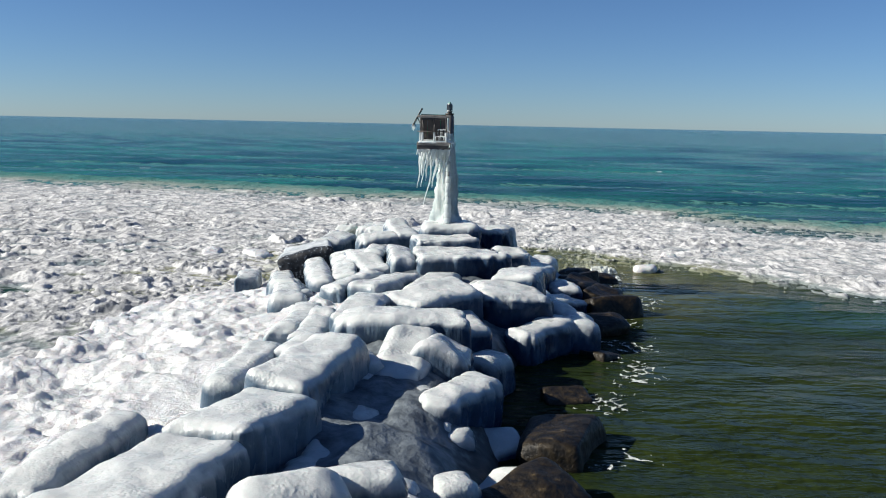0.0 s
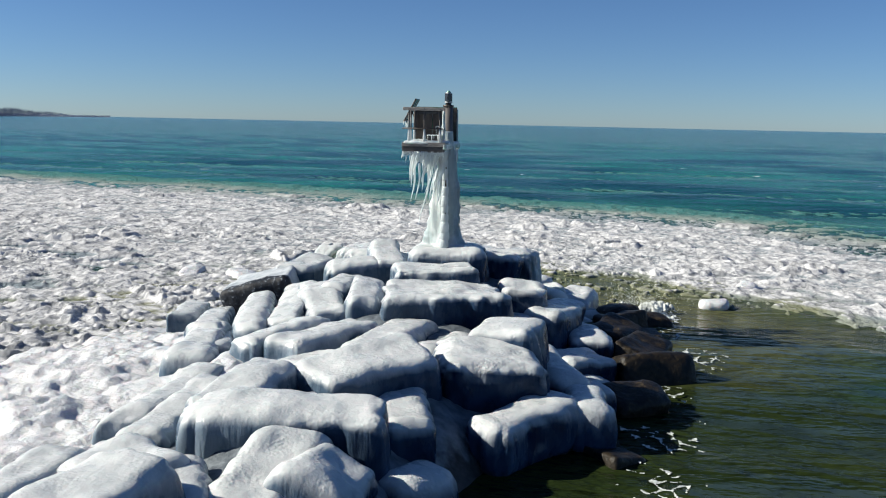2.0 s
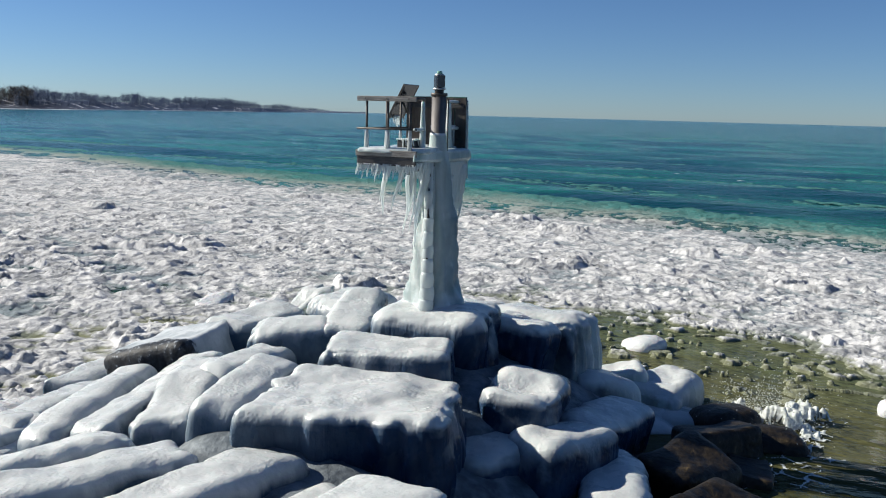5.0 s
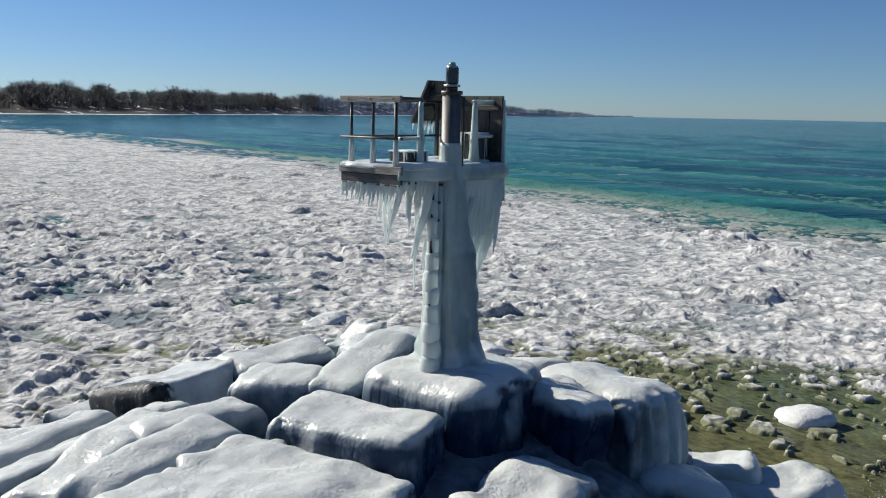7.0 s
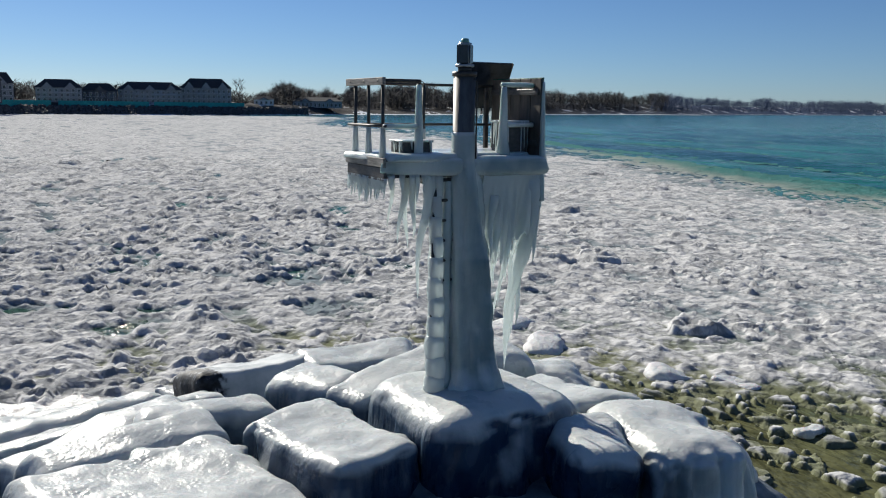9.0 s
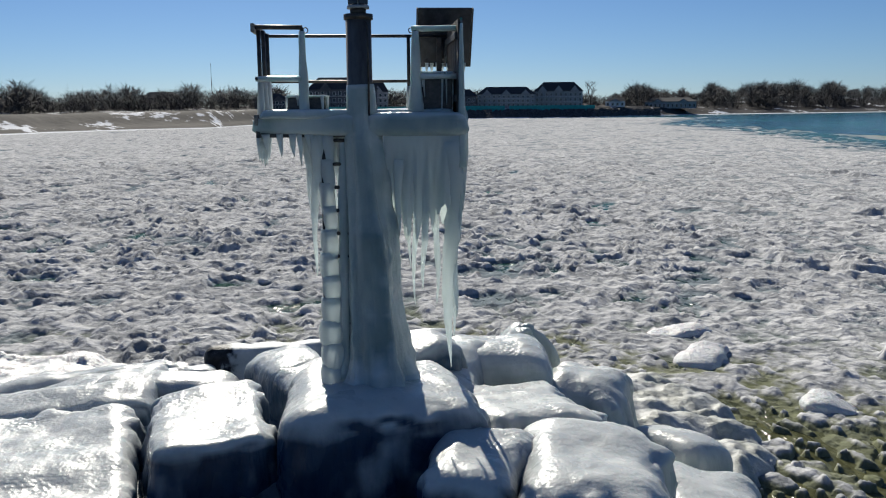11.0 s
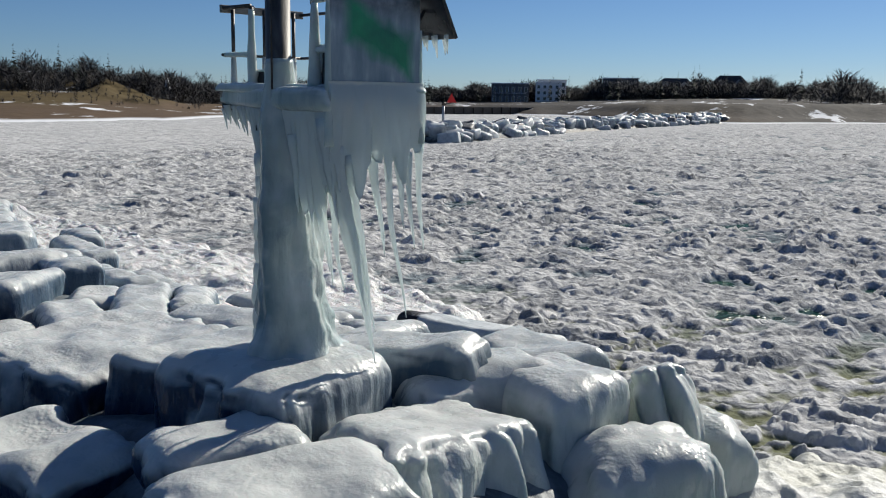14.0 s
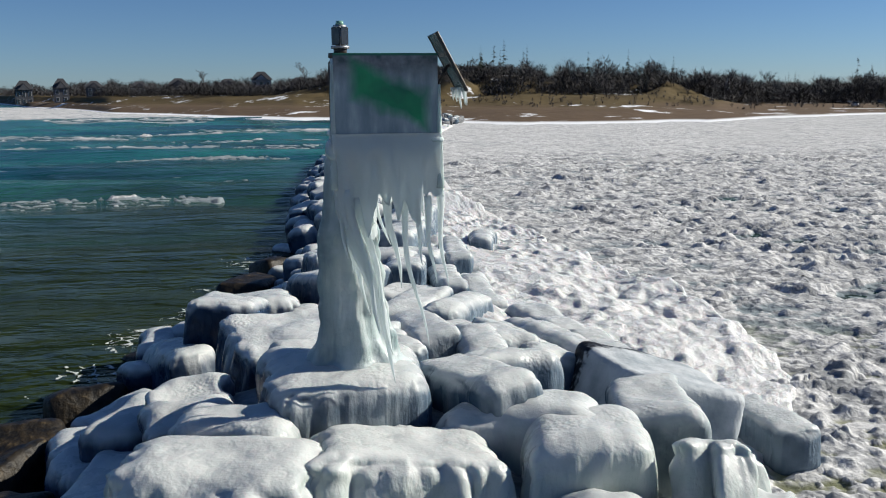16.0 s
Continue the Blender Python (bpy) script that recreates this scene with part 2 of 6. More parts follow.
m, nt, b = material("iced_stone_with_bare_end", (0.5, 0.55, 0.58), 0.62)
f = noise_fac(nt, 9, 6, "World")
bare = ramp(nt, f, [(0.4, (0.006, 0.008, 0.012)), (0.60, (0.022, 0.028, 0.038)), (0.70, (0.26, 0.29, 0.32))])
iced = ramp(nt, noise_fac(nt, 1.4, 4, "World"), [(0.32, (0.24, 0.28, 0.31)), (0.62, (0.55, 0.58, 0.60))])
end = map_range(nt, math_n(nt, "ADD", pos_axis(nt, "X", "Object"), math_n(nt, "MULTIPLY", f, 0.5)), -0.66, -0.52)
b.inputs["Specular IOR Level"].default_value = 0.25
nt.links.new(mixc(nt, end, bare, iced), b.inputs["Base Color"])
bump(nt, b, f, 0.5, 0.05)
DARK_END = m

m, nt, b = material("wet_brown_rock", (0.1, 0.075, 0.045), 0.5)
b.inputs["Specular IOR Level"].default_value = 0.3
f = noise_fac(nt, 5, 7, "World")
nt.links.new(ramp(nt, f, [(0.38, (0.004, 0.004, 0.004)), (0.62, (0.026, 0.019, 0.010)), (0.80, (0.13, 0.095, 0.05))]), b.inputs["Base Color"])
bump(nt, b, f, 0.8, 0.08)
WET_ROCK = m

m, nt, b = material("rubble_core", (0.03, 0.03, 0.03), 0.6)
f = noise_fac(nt, 3, 6, "World")
up = map_range(nt, math_n(nt, "ADD", pos_axis(nt, "Z"), math_n(nt, "MULTIPLY", f, 0.8)), 0.75, 1.05)
bare = ramp(nt, f, [(0.35, (0.012, 0.013, 0.014)), (0.7, (0.07, 0.065, 0.06))])
# iced colour kept dark to paint the deep shade between blocks
nt.links.new(mixc(nt, up, bare, ramp(nt, f, [(0.35, (0.06, 0.075, 0.09)), (0.65, (0.20, 0.23, 0.25))])), b.inputs["Base Color"])
bump(nt, b, f, 0.8, 0.1)
CORE = m

# broken lake ice: white lumps, wet olive slush where it lies low and round the tip
m, nt, b = material("brash_ice", (0.8, 0.83, 0.86), 0.85)
z = pos_axis(nt, "Z")
gx, gy = pos_axis(nt, "X"), pos_axis(nt, "Y")
fine = noise_fac(nt, 5, 6, "World", 0.6)
wide = noise_fac(nt, 0.12, 4, "World")
geo = nt.nodes.new("ShaderNodeNewGeometry")
warp = nt.nodes.new("ShaderNodeVectorMath")
warp.operation = "MULTIPLY_ADD"
wn = node(nt, "ShaderNodeTexNoise", Scale=1.1, Detail=4.0)
nt.links.new(geo.outputs["Position"], wn.inputs["Vector"])
nt.links.new(wn.outputs["Color"], warp.inputs[0])
warp.inputs[1].default_value = (0.9, 0.9, 0)
nt.links.new(geo.outputs["Position"], warp.inputs[2])
flat = nt.nodes.new("ShaderNodeVectorMath")
flat.operation = "MULTIPLY"
nt.links.new(warp.outputs[0], flat.inputs[0])
flat.inputs[1].default_value = (1, 1, 0)
lumps = []
for sc in (0.9, 2.3, 5.5):
    v = node(nt, "ShaderNodeTexVoronoi", Scale=sc)
    nt.links.new(flat.outputs[0], v.inputs["Vector"])
    lumps.append(v)
# each piece its own shade, with wet joints between them
tone = math_n(nt, "ADD", math_n(nt, "MULTIPLY", lumps[1].outputs["Distance"], 0.55), math_n(nt, "ADD", math_n(nt, "MULTIPLY", lumps[2].outputs["Distance"], 0.5), math_n(nt, "MULTIPLY", fine, 0.55)))
sepc = nt.nodes.new("ShaderNodeSeparateColor")
nt.links.new(lumps[1].outputs["Color"], sepc.inputs[0])
tone = math_n(nt, "SUBTRACT", tone, math_n(nt, "MULTIPLY", sepc.outputs[0], 0.22))
tone = math_n(nt, "ADD", tone, math_n(nt, "MULTIPLY_ADD", lumps[0].outputs["Distance"], 0.5, -0.22))
piece = ramp(nt, tone, [(0.50, (0.66, 0.66, 0.66)), (0.80, (0.43, 0.435, 0.44)), (0.95, (0.22, 0.23, 0.24))])
piece = mixc(nt, map_range(nt, wide, 0.2, 1.0), piece, (0.41, 0.415, 0.42))
# low spots go grey: slush, and the shade of hollows painted in
low = map_range(nt, math_n(nt, "ADD", z, math_n(nt, "MULTIPLY", math_n(nt, "SUBTRACT", fine, 0.5), 0.09)), 0.02, 0.075)
# silty water soaks the ice round the tip of the breakwater
rr2 = math_n(nt, "SQRT", math_n(nt, "ADD", math_n(nt, "MULTIPLY", gx, gx), math_n(nt, "MULTIPLY", gy, gy)))
soak = map_range(nt, math_n(nt, "ADD", rr2, math_n(nt, "MULTIPLY", noise_fac(nt, 0.22, 4, "World"), 14.0)), 14.0, 25.0, 0.95, 0.0)
olive_slush = mixc(nt, noise_fac(nt, 0.5, 4, "World"), (0.075, 0.085, 0.035), (0.25, 0.26, 0.19))
shaded_slush = mixc(nt, noise_fac(nt, 0.8, 4, "World"), (0.10, 0.14, 0.16), (0.28, 0.31, 0.33))
slush = mixc(nt, map_range(nt, soak, 0.0, 0.5), shaded_slush, olive_slush)
soaked = math_n(nt, "MULTIPLY", soak, map_range(nt, math_n(nt, "ADD", z, math_n(nt, "MULTIPLY", math_n(nt, "SUBTRACT", fine, 0.5), 0.12)), 0.085, 0.02))
piece = mixc(nt, soaked, piece, slush)
# towards the open lake the ice thins to a grey skin with the water showing through
att = nt.nodes.new("ShaderNodeAttribute")
att.attribute_name = "slush"
thin = ramp(nt, math_n(nt, "ADD", att.outputs["Fac"], math_n(nt, "MULTIPLY", math_n(nt, "SUBTRACT", fine, 0.5), 0.5)), [(0.15, (0.38, 0.385, 0.37)), (0.60, (0.25, 0.275, 0.25)), (0.88, (0.12, 0.185, 0.17)), (1.0, (0.04, 0.135, 0.13))])
body = mixc(nt, low, slush, piece)
nt.links.new(mixc(nt, map_range(nt, att.outputs["Fac"], 0.1, 0.75), body, thin), b.inputs["Base Color"])
hgt = math_n(nt, "ADD", math_n(nt, "MULTIPLY", lumps[0].outputs["Distance"], -1.1), math_n(nt, "ADD", math_n(nt, "MULTIPLY", lumps[1].outputs["Distance"], -0.9), math_n(nt, "MULTIPLY", lumps[2].outputs["Distance"], -0.4)))
bump(nt, b, math_n(nt, "ADD", hgt, math_n(nt, "MULTIPLY", fine, 0.9)), 0.55, 0.14)
b.inputs["Subsurface Weight"].default_value = 0.5
b.inputs["Subsurface Radius"].default_value = (1.0, 1.0, 1.0)
b.inputs["Subsurface Scale"].default_value = 0.05
b.inputs["Specular IOR Level"].default_value = 0.0
BRASH = m

m, nt, b = material("snow_ice_shelf", (0.86, 0.88, 0.91), 0.5)
fine = noise_fac(nt, 9, 6, "World", 0.65)
nt.links.new(ramp(nt, fine, [(0.28, (0.51, 0.528, 0.541)), (0.6, (0.651, 0.656, 0.656))]), b.inputs["Base Color"])
b.inputs["Subsurface Weight"].default_value = 0.1
bump(nt, b, fine, 0.8, 0.07)
SHELF = m

m, nt, b = material("slushy_spray_ice", (0.6, 0.6, 0.55), 0.6)
fine = noise_fac(nt, 6, 6, "World", 0.6)
wide = noise_fac(nt, 0.9, 3, "World")
nt.links.new(mixc(nt, map_range(nt, wide, 0.4, 0.6), ramp(nt, fine, [(0.3, (0.27, 0.28, 0.24)), (0.62, (0.43, 0.44, 0.40))]), ramp(nt, fine, [(0.3, (0.36, 0.38, 0.38)), (0.62, (0.53, 0.54, 0.53))])), b.inputs["Base Color"])
bump(nt, b, fine, 0.7, 0.07)
TIP_ICE = m

m, nt, b = material("foam", (0.85, 0.88, 0.88), 0.6)
fine = noise_fac(nt, 16, 5, "World")
nt.links.new(ramp(nt, fine, [(0.30, (0.30, 0.33, 0.27)), (0.55, (0.62, 0.65, 0.63))]), b.inputs["Base Color"])
bump(nt, b, fine, 0.5, 0.02)
FOAM = m

# lake water: olive and silty by the stones, teal further out
m, nt, b = material("lake_water", (0.02, 0.1, 0.12), 0.12)
gx, gy = pos_axis(nt, "X"), pos_axis(nt, "Y")
dx = math_n(nt, "SUBTRACT", gx, 4.0)
dy = math_n(nt, "SUBTRACT", gy, -14.0)
dist = math_n(nt, "SQRT", math_n(nt, "ADD", math_n(nt, "MULTIPLY", dx, dx), math_n(nt, "MULTIPLY", math_n(nt, "MULTIPLY", dy, dy), 0.35)))
wob = math_n(nt, "MULTIPLY", noise_fac(nt, 0.06, 4, "World", 0.5, (1, 2.2, 1)), 24.0)
far = map_range(nt, math_n(nt, "ADD", dist, wob), 21, 56)
deep = map_range(nt, dist, 60, 420)
patch = noise_fac(nt, 0.035, 6, "World", 0.62, (0.45, 2.2, 1))
olive = mixc(nt, noise_fac(nt, 0.35, 4, "World", 0.5, (1, 2, 1)), (0.006, 0.014, 0.006), (0.026, 0.036, 0.008))
tx, ty = math_n(nt, "SUBTRACT", gx, 2.0), math_n(nt, "SUBTRACT", gy, 8.0)
silt = map_range(nt, math_n(nt, "ADD", math_n(nt, "SQRT", math_n(nt, "ADD", math_n(nt, "MULTIPLY", tx, tx), math_n(nt, "MULTIPLY", ty, ty))), math_n(nt, "MULTIPLY", noise_fac(nt, 0.2, 3, "World"), 8.0)), 19.0, 9.0)
olive = mixc(nt, silt, olive, mixc(nt, noise_fac(nt, 0.4, 4, "World"), (0.05, 0.05, 0.016), (0.17, 0.16, 0.075)))
teal = mixc(nt, map_range(nt, patch, 0.42, 0.6), (0.002, 0.045, 0.060), (0.016, 0.145, 0.125))
blue = mixc(nt, map_range(nt, patch, 0.42, 0.6), (0.001, 0.045, 0.072), (0.014, 0.140, 0.142))
bits = math_n(nt, "MULTIPLY", map_range(nt, noise_fac(nt, 0.55, 2, "World", 0.5, (0.5, 1.5, 1)), 0.735, 0.76), far)
nt.links.new(mixc(nt, bits, mixc(nt, far, olive, mixc(nt, deep, teal, blue)), (0.42, 0.47, 0.47)), b.inputs["Base Color"])
b.inputs["IOR"].default_value = 1.12
b.inputs["Specular IOR Level"].default_value = 0.5
h = math_n(nt, "ADD", math_n(nt, "MULTIPLY", noise_fac(nt, 0.45, 4, "World", 0.55, (0.6, 1.6, 1)), 1.0), math_n(nt, "MULTIPLY", noise_fac(nt, 2.6, 3, "World", 0.55, (0.7, 1.5, 1)), 0.16))
bump(nt, b, h, 0.9, 0.9)
WATER = m


def make_plain(name, a, c, rough, scale, metal=0.0, bumps=0.3, stretch=(1, 1, 1)):
    m, nt, b = material(name, a, rough, metal)
    f = noise_fac(nt, scale, 6, "World", 0.6, stretch)
    nt.links.new(ramp(nt, f, [(0.32, a), (0.66, c)]), b.inputs["Base Color"])
    bump(nt, b, f, bumps, 0.02)
    return m


WOOD = make_plain("weathered_grey_wood", (0.12, 0.11, 0.10), (0.32, 0.30, 0.27), 0.75, 18, 0, 0.5, (0.25, 1, 2))
WOOD_DARK = make_plain("wet_dark_wood", (0.02, 0.02, 0.022), (0.07, 0.065, 0.06), 0.5, 18, 0, 0.5, (0.3, 1, 2))
PLY = make_plain("weathered_plywood", (0.035, 0.029, 0.025), (0.10, 0.082, 0.068), 0.75, 8, 0, 0.4, (1, 1, 0.25))
STEEL = make_plain("dark_rusty_steel", (0.03, 0.03, 0.034), (0.10, 0.085, 0.07), 0.5, 12, 0.5)
POLE_STEEL = make_plain("weathered_pole_steel", (0.05, 0.045, 0.045), (0.15, 0.14, 0.135), 0.55, 9, 0.1, 0.3, (1, 1, 0.3))
GREEN_CAP = make_plain("pale_green_lens", (0.14, 0.32, 0.24), (0.25, 0.45, 0.36), 0.3, 20)
PANEL = make_plain("dark_solar_cell", (0.012, 0.016, 0.022), (0.03, 0.035, 0.045), 0.2, 10)
GREY_METAL = make_plain("grey_metal", (0.30, 0.31, 0.32), (0.45, 0.46, 0.47), 0.4, 15, 0.6)



# ---- the lie of the breakwater and the ice ----
def axis_x(y):
    return np.interp(y, [-190, -160, -120, -80, -58, -38, -20, -10, 0, 10], [-34, -24, -12, -5.0, -2.6, -1.6, -1.4, -0.6, -0.3, -0.3])


def crest(y):
    return np.interp(y, [-190, -100, -40, -22, -12, -5, 0, 3.0, 5.0, 7.0, 9.0], [1.6, 1.6, 1.6, 1.75, 1.9, 2.15, 2.6, 2.2, 1.3, 0.0, -2.5])


def half_west(y):
    return np.interp(y, [-190, -40, -20, -10, 0, 3, 6.5], [4.0, 4.0, 4.5, 5.0, 6.3, 5.4, 3.0])


def half_east(y):
    return np.interp(y, [-190, -40, -20, -14, -6, 0, 4, 7], [3.6, 3.6, 3.4, 3.4, 5.2, 5.6, 5.6, 3.5])


def mound(x, y):
    """Height of the heap of stones."""
    d = x - axis_x(y)
    w = np.where(d < 0, half_west(y), half_east(y))
    s = np.clip(np.abs(d) / w, 0, 1.6)
    c = crest(y)
    return (np.maximum(c, -0.4) + 0.5) * (1 - s ** 2.2) - 0.5 + np.minimum(c + 0.4, 0)


def ice_edge(x):
    return np.interp(x, [-900, -284, -155, -81, -40, -15, 0, 15, 30, 60, 120], [420, 123, 95, 74, 57, 50, 45, 40, 29, 14, -8])


def ice_cover(x, y):
    """How closely the broken ice lies, 0 to 1."""
    wig = fbm(x * 0.05, y * 0.05, None, 31, 4) * 8
    north = smooth(-0.15, 1, (ice_edge(x) + 6 + wig * 0.6 - y) / (24 + 0.10 * np.abs(x)))
    south_line = np.where(x > -1, 8.3 - 0.72 * (x - 5) + fbm(x * 0.2, y * 0.2, None, 5, 3) * 3, -1e4)
    east_open = smooth(-2.5, 4.0, y - south_line)
    lee = smooth(0.0, 9.0, x)
    cover = np.where(x > axis_x(y), np.where(y > 3, 1 - lee + lee * east_open, east_open * smooth(5.0, 9.0, x)), 1.0)
    cover = np.where((x > axis_x(y)) & (y <= 3) & (x <= 4), 0.0, cover)
    cover = cover * (1 - 0.20 * smooth(5, 26, x) * smooth(-30, -22, y))
    cover = cover * (1 - 0.30 * smooth(15, 7, np.hypot(x - 3.5, y - 5)))
    # loose rafts on the open side, towards the beach
    raft = smooth(-0.02, 0.22, fbm(x * 0.022 + 3.1, y * 0.055, None, 77, 4)) * (x > axis_x(y) + 8) * smooth(-34, -48, y)
    beach = smooth(-225, -262, y - 0.22 * np.maximum(x, 0)) * (x > axis_x(y))
    # wet ring round the tip
    ring = smooth(0.0, 2.6, -mound(x, y) * 2.2 + fbm(x * 0.25, y * 0.25, None, 9, 3) * 2.2)
    tip = smooth(-6, -1, y)
    out = np.hypot(x + 1.0, y) + 4.0 * fbm(x * 0.16 + 7, y * 0.16, None, 19, 4)
    slushy = 0.35 + 0.65 * smooth(-6, 2, x)
    cover = cover * (1 - 0.46 * slushy * smooth(3.2, 1.0, np.abs(out - 10.6)) * smooth(0, 3.5, y + 0.25 * x + 2.5))
    cover = cover * (1 - tip * (1 - np.clip(0.25 + ring, 0, 1)) * 0.9 * slushy)
    return np.maximum.reduce([cover * north, raft * 0.55, beach * 0.9])


def polar_sheet(name, r0, r1, nr, na, height, mat, a0=-math.pi, a1=math.pi, cx=0.0, cy=0.0):
    full = abs(a1 - a0 - 2 * math.pi) < 1e-6
    r = r0 * (r1 / r0) ** np.linspace(0, 1, nr)
    a = np.linspace(a0, a1, na, endpoint=not full)
    A, R = np.meshgrid(a, r, indexing="ij")
    x, y = cx + R * np.cos(A), cy + R * np.sin(A)
    z = height(x, y)
    return mesh_of(name, np.stack([x, y, z], -1).reshape(-1, 3), grid_faces(na, nr, full), mat)


# ---- water: one sheet out to the horizon ----
def swell(x, y):
    d = np.hypot(x, y)
    near = smooth(400, 120, d)
    s = 0.10 * np.sin((y * 0.62 + x * 0.20) * 0.8 + 2.2 * fbm(x * 0.05, y * 0.05, None, 3, 3))
    roll = 0.30 * np.sin(y * 0.34 + x * 0.06 + 2.6 * fbm(x * 0.018, y * 0.03, None, 13, 3)) * smooth(25, 60, d) * smooth(600, 200, d)
    calm = 1 - smooth(0.05, 0.35, ice_cover(x, y))
    return (s + 0.10 * fbm(x * 0.25, y * 0.4, None, 8, 3)) * near * (0.3 + 0.7 * calm) + roll * calm - 0.03


tagged(part("water", polar_sheet("water", 0.5, 4900, 200, 330, swell, WATER), None), "teal and olive-green lake water with low waves", "water", kind="structure")


def brash_height(x, y):
    """Height of the broken ice and how far it has gone to slush."""
    c = ice_cover(x, y)
    wx, wy = x + 0.30 * fbm(x * 0.9, y * 0.9, None, 4, 4), y + 0.30 * fbm(x * 0.9 + 40, y * 0.9, None, 6, 4)
    f1, f2, ident = worley(wx * 1.35, wy * 1.6, 1)
    g1, g2, id2 = worley(wx * 3.0, wy * 3.4, 2)
    k1, k2, id3 = worley(wx * 0.36, wy * 0.5, 3)
    cc = c * 1.3 - 0.16 + 0.30 * fbm(x * 0.22, y * 0.22, None, 12, 4) + 0.15 * smooth(0.8, 1.0, c)
    tall1, tall2 = (ident * 7.31) % 1.0, (id2 * 5.17) % 1.0
    # heaped and flatter stretches lie side by side
    lee = smooth(-4, -24, x) * smooth(45, 12, y)
    heap = (0.75 + 0.45 * lee) * (0.6 + 0.4 * smooth(0.3, 0.85, c)) * (0.45 + 0.75 * smooth(-0.18, 0.30, fbm(x * 0.13, y * 0.2, None, 22, 4)))
    slab = np.where(ident < cc, -0.25 + smooth(0.0, 0.50, f2 - f1) * (0.28 + 0.15 * heap * tall1 ** 2), -0.3)
    crumb = np.where(id2 * np.where(cc < 0.7, 1.3, 0.85) < cc, -0.25 + smooth(0.0, 0.60, g2 - g1) * (0.29 + 0.12 * heap * tall2 ** 1.5), -0.3)
    big = np.where(id3 < cc * 1.2, -0.25 + smooth(0.05, 0.3, k2 - k1) * (0.24 + 0.34 * smooth(0.85, 1.0, (id3 * 3.7) % 1.0)) * (0.75 + 0.35 * id2), -0.3)
    bed = -0.22 + 0.27 * smooth(0.42, 0.85, cc) + (0.06 + 0.07 * lee) * fbm(x * 0.8, y * 1.0, None, 27, 3)
    solid = smooth(0.25, 0.7, c)
    h = np.maximum.reduce([slab, crumb, big, bed]) + 0.07 * fbm(x * 2.8, y * 2.8, None, 15, 4) * smooth(0.2, 0.6, cc)
    ridge = 0.13 * smooth(0.12, 0.5, fbm(x * 0.16, y * 0.34, None, 18, 4)) * smooth(0.6, 0.9, cc)
    h = h + 0.20 * np.maximum(0, fbm(x * 1.3, y * 1.8, None, 51, 4) - 0.06) * smooth(0.6, 0.9, cc)
    h = h + ridge * (0.3 + tall1)
    # wind-packed lumps on the sheltered side, with wet hollows between them
    shelter = smooth(-9, -22, x) * smooth(30, 8, y)
    still = smooth(-62, -84, y) * (x < axis_x(y))
    grain = 0.15 * np.abs(fbm(x * 1.5, y * 1.9, None, 61, 4)) + 0.09 * np.abs(fbm(x * 3.6, y * 3.6, None, 62, 3))
    hollow = smooth(0.10, 0.30, fbm(x * 0.60, y * 0.85, None, 63, 4))
    h = h + shelter * (0.03 + grain * (1 - 0.5 * hollow) - 0.15 * hollow)
    h = h * (1 - still) + (0.09 + 0.05 * fbm(x * 0.3, y * 0.3, None, 64, 3)) * still * (c > 0.3) + h * still * (c <= 0.3)
    # the outer rim is a thin skin of grease ice, pressed flat
    rim = smooth(0.85, 0.12, c + 0.10 * fbm(x * 0.3, y * 0.3, None, 59, 3)) * smooth(16, 26, y + 0.5 * x)
    skin = 0.012 + 0.10 * smooth(0.02, 0.40, fbm(x * 1.3, y * 1.3, None, 57, 4)) - 0.3 * smooth(0.10, 0.015, c + 0.05 * fbm(x * 0.5, y * 0.5, None, 58, 4))
    h = h - 0.5 * smooth(0.1, 0.0, c)
    return h * (1 - rim) + skin * rim, rim


def brash_mesh():
    """Three rings in one sheet: square cells near the tip, cells drawn out towards the horizon beyond."""
    vs, fs, rims, off = [], [], [], 0
    for r0, r1, nr, east, west in ((3.2, 22.2, 350, 90, 820), (22.0, 95.5, 330, 100, 1000), (95.0, 470.0, 130, 150, 800)):
        r = r0 * (r1 / r0) ** np.linspace(0, 1, nr)
        # coarse over the open water to the east
        ang = np.radians(np.concatenate([np.linspace(-62, 36, east, endpoint=False), np.linspace(36, 298, west, endpoint=False)]))
        A, R = np.meshgrid(ang, r, indexing="ij")
        x, y = R * np.cos(A), R * np.sin(A)
        z, rim = brash_height(x, y)
        f = grid_faces(len(ang), nr, True)
        # nothing of the sheet is kept where open water lies over all of it
        f = f[(z.ravel()[f] > -0.24).any(1)]
        used, inv = np.unique(f, return_inverse=True)
        vs.append(np.stack([x, y, z], -1).reshape(-1, 3)[used])
        fs.append(inv.reshape(f.shape) + off)
        rims.append(rim.ravel()[used])
        off += len(used)
    me = mesh_of("brash_ice", np.concatenate(vs), np.concatenate(fs), BRASH)
    me.attributes.new("slush", "FLOAT", "POINT").data.foreach_set("value", np.concatenate(rims))
    return me


tagged(part("brash_ice", brash_mesh(), None), "broken white lake ice floating close together", "lake ice", kind="stuff")


# ---- frozen spray shelf along the sheltered side ----
def shelf_edge(y):
    return np.interp(y, [-170, -120, -60, -30, -20, -13, -9, -5, -3, -1.4, -0.6], [-30, -18, -8.5, -8.5, -9.5, -10.9, -10.6, -10.2, -8.7, -7.6, -6.2])


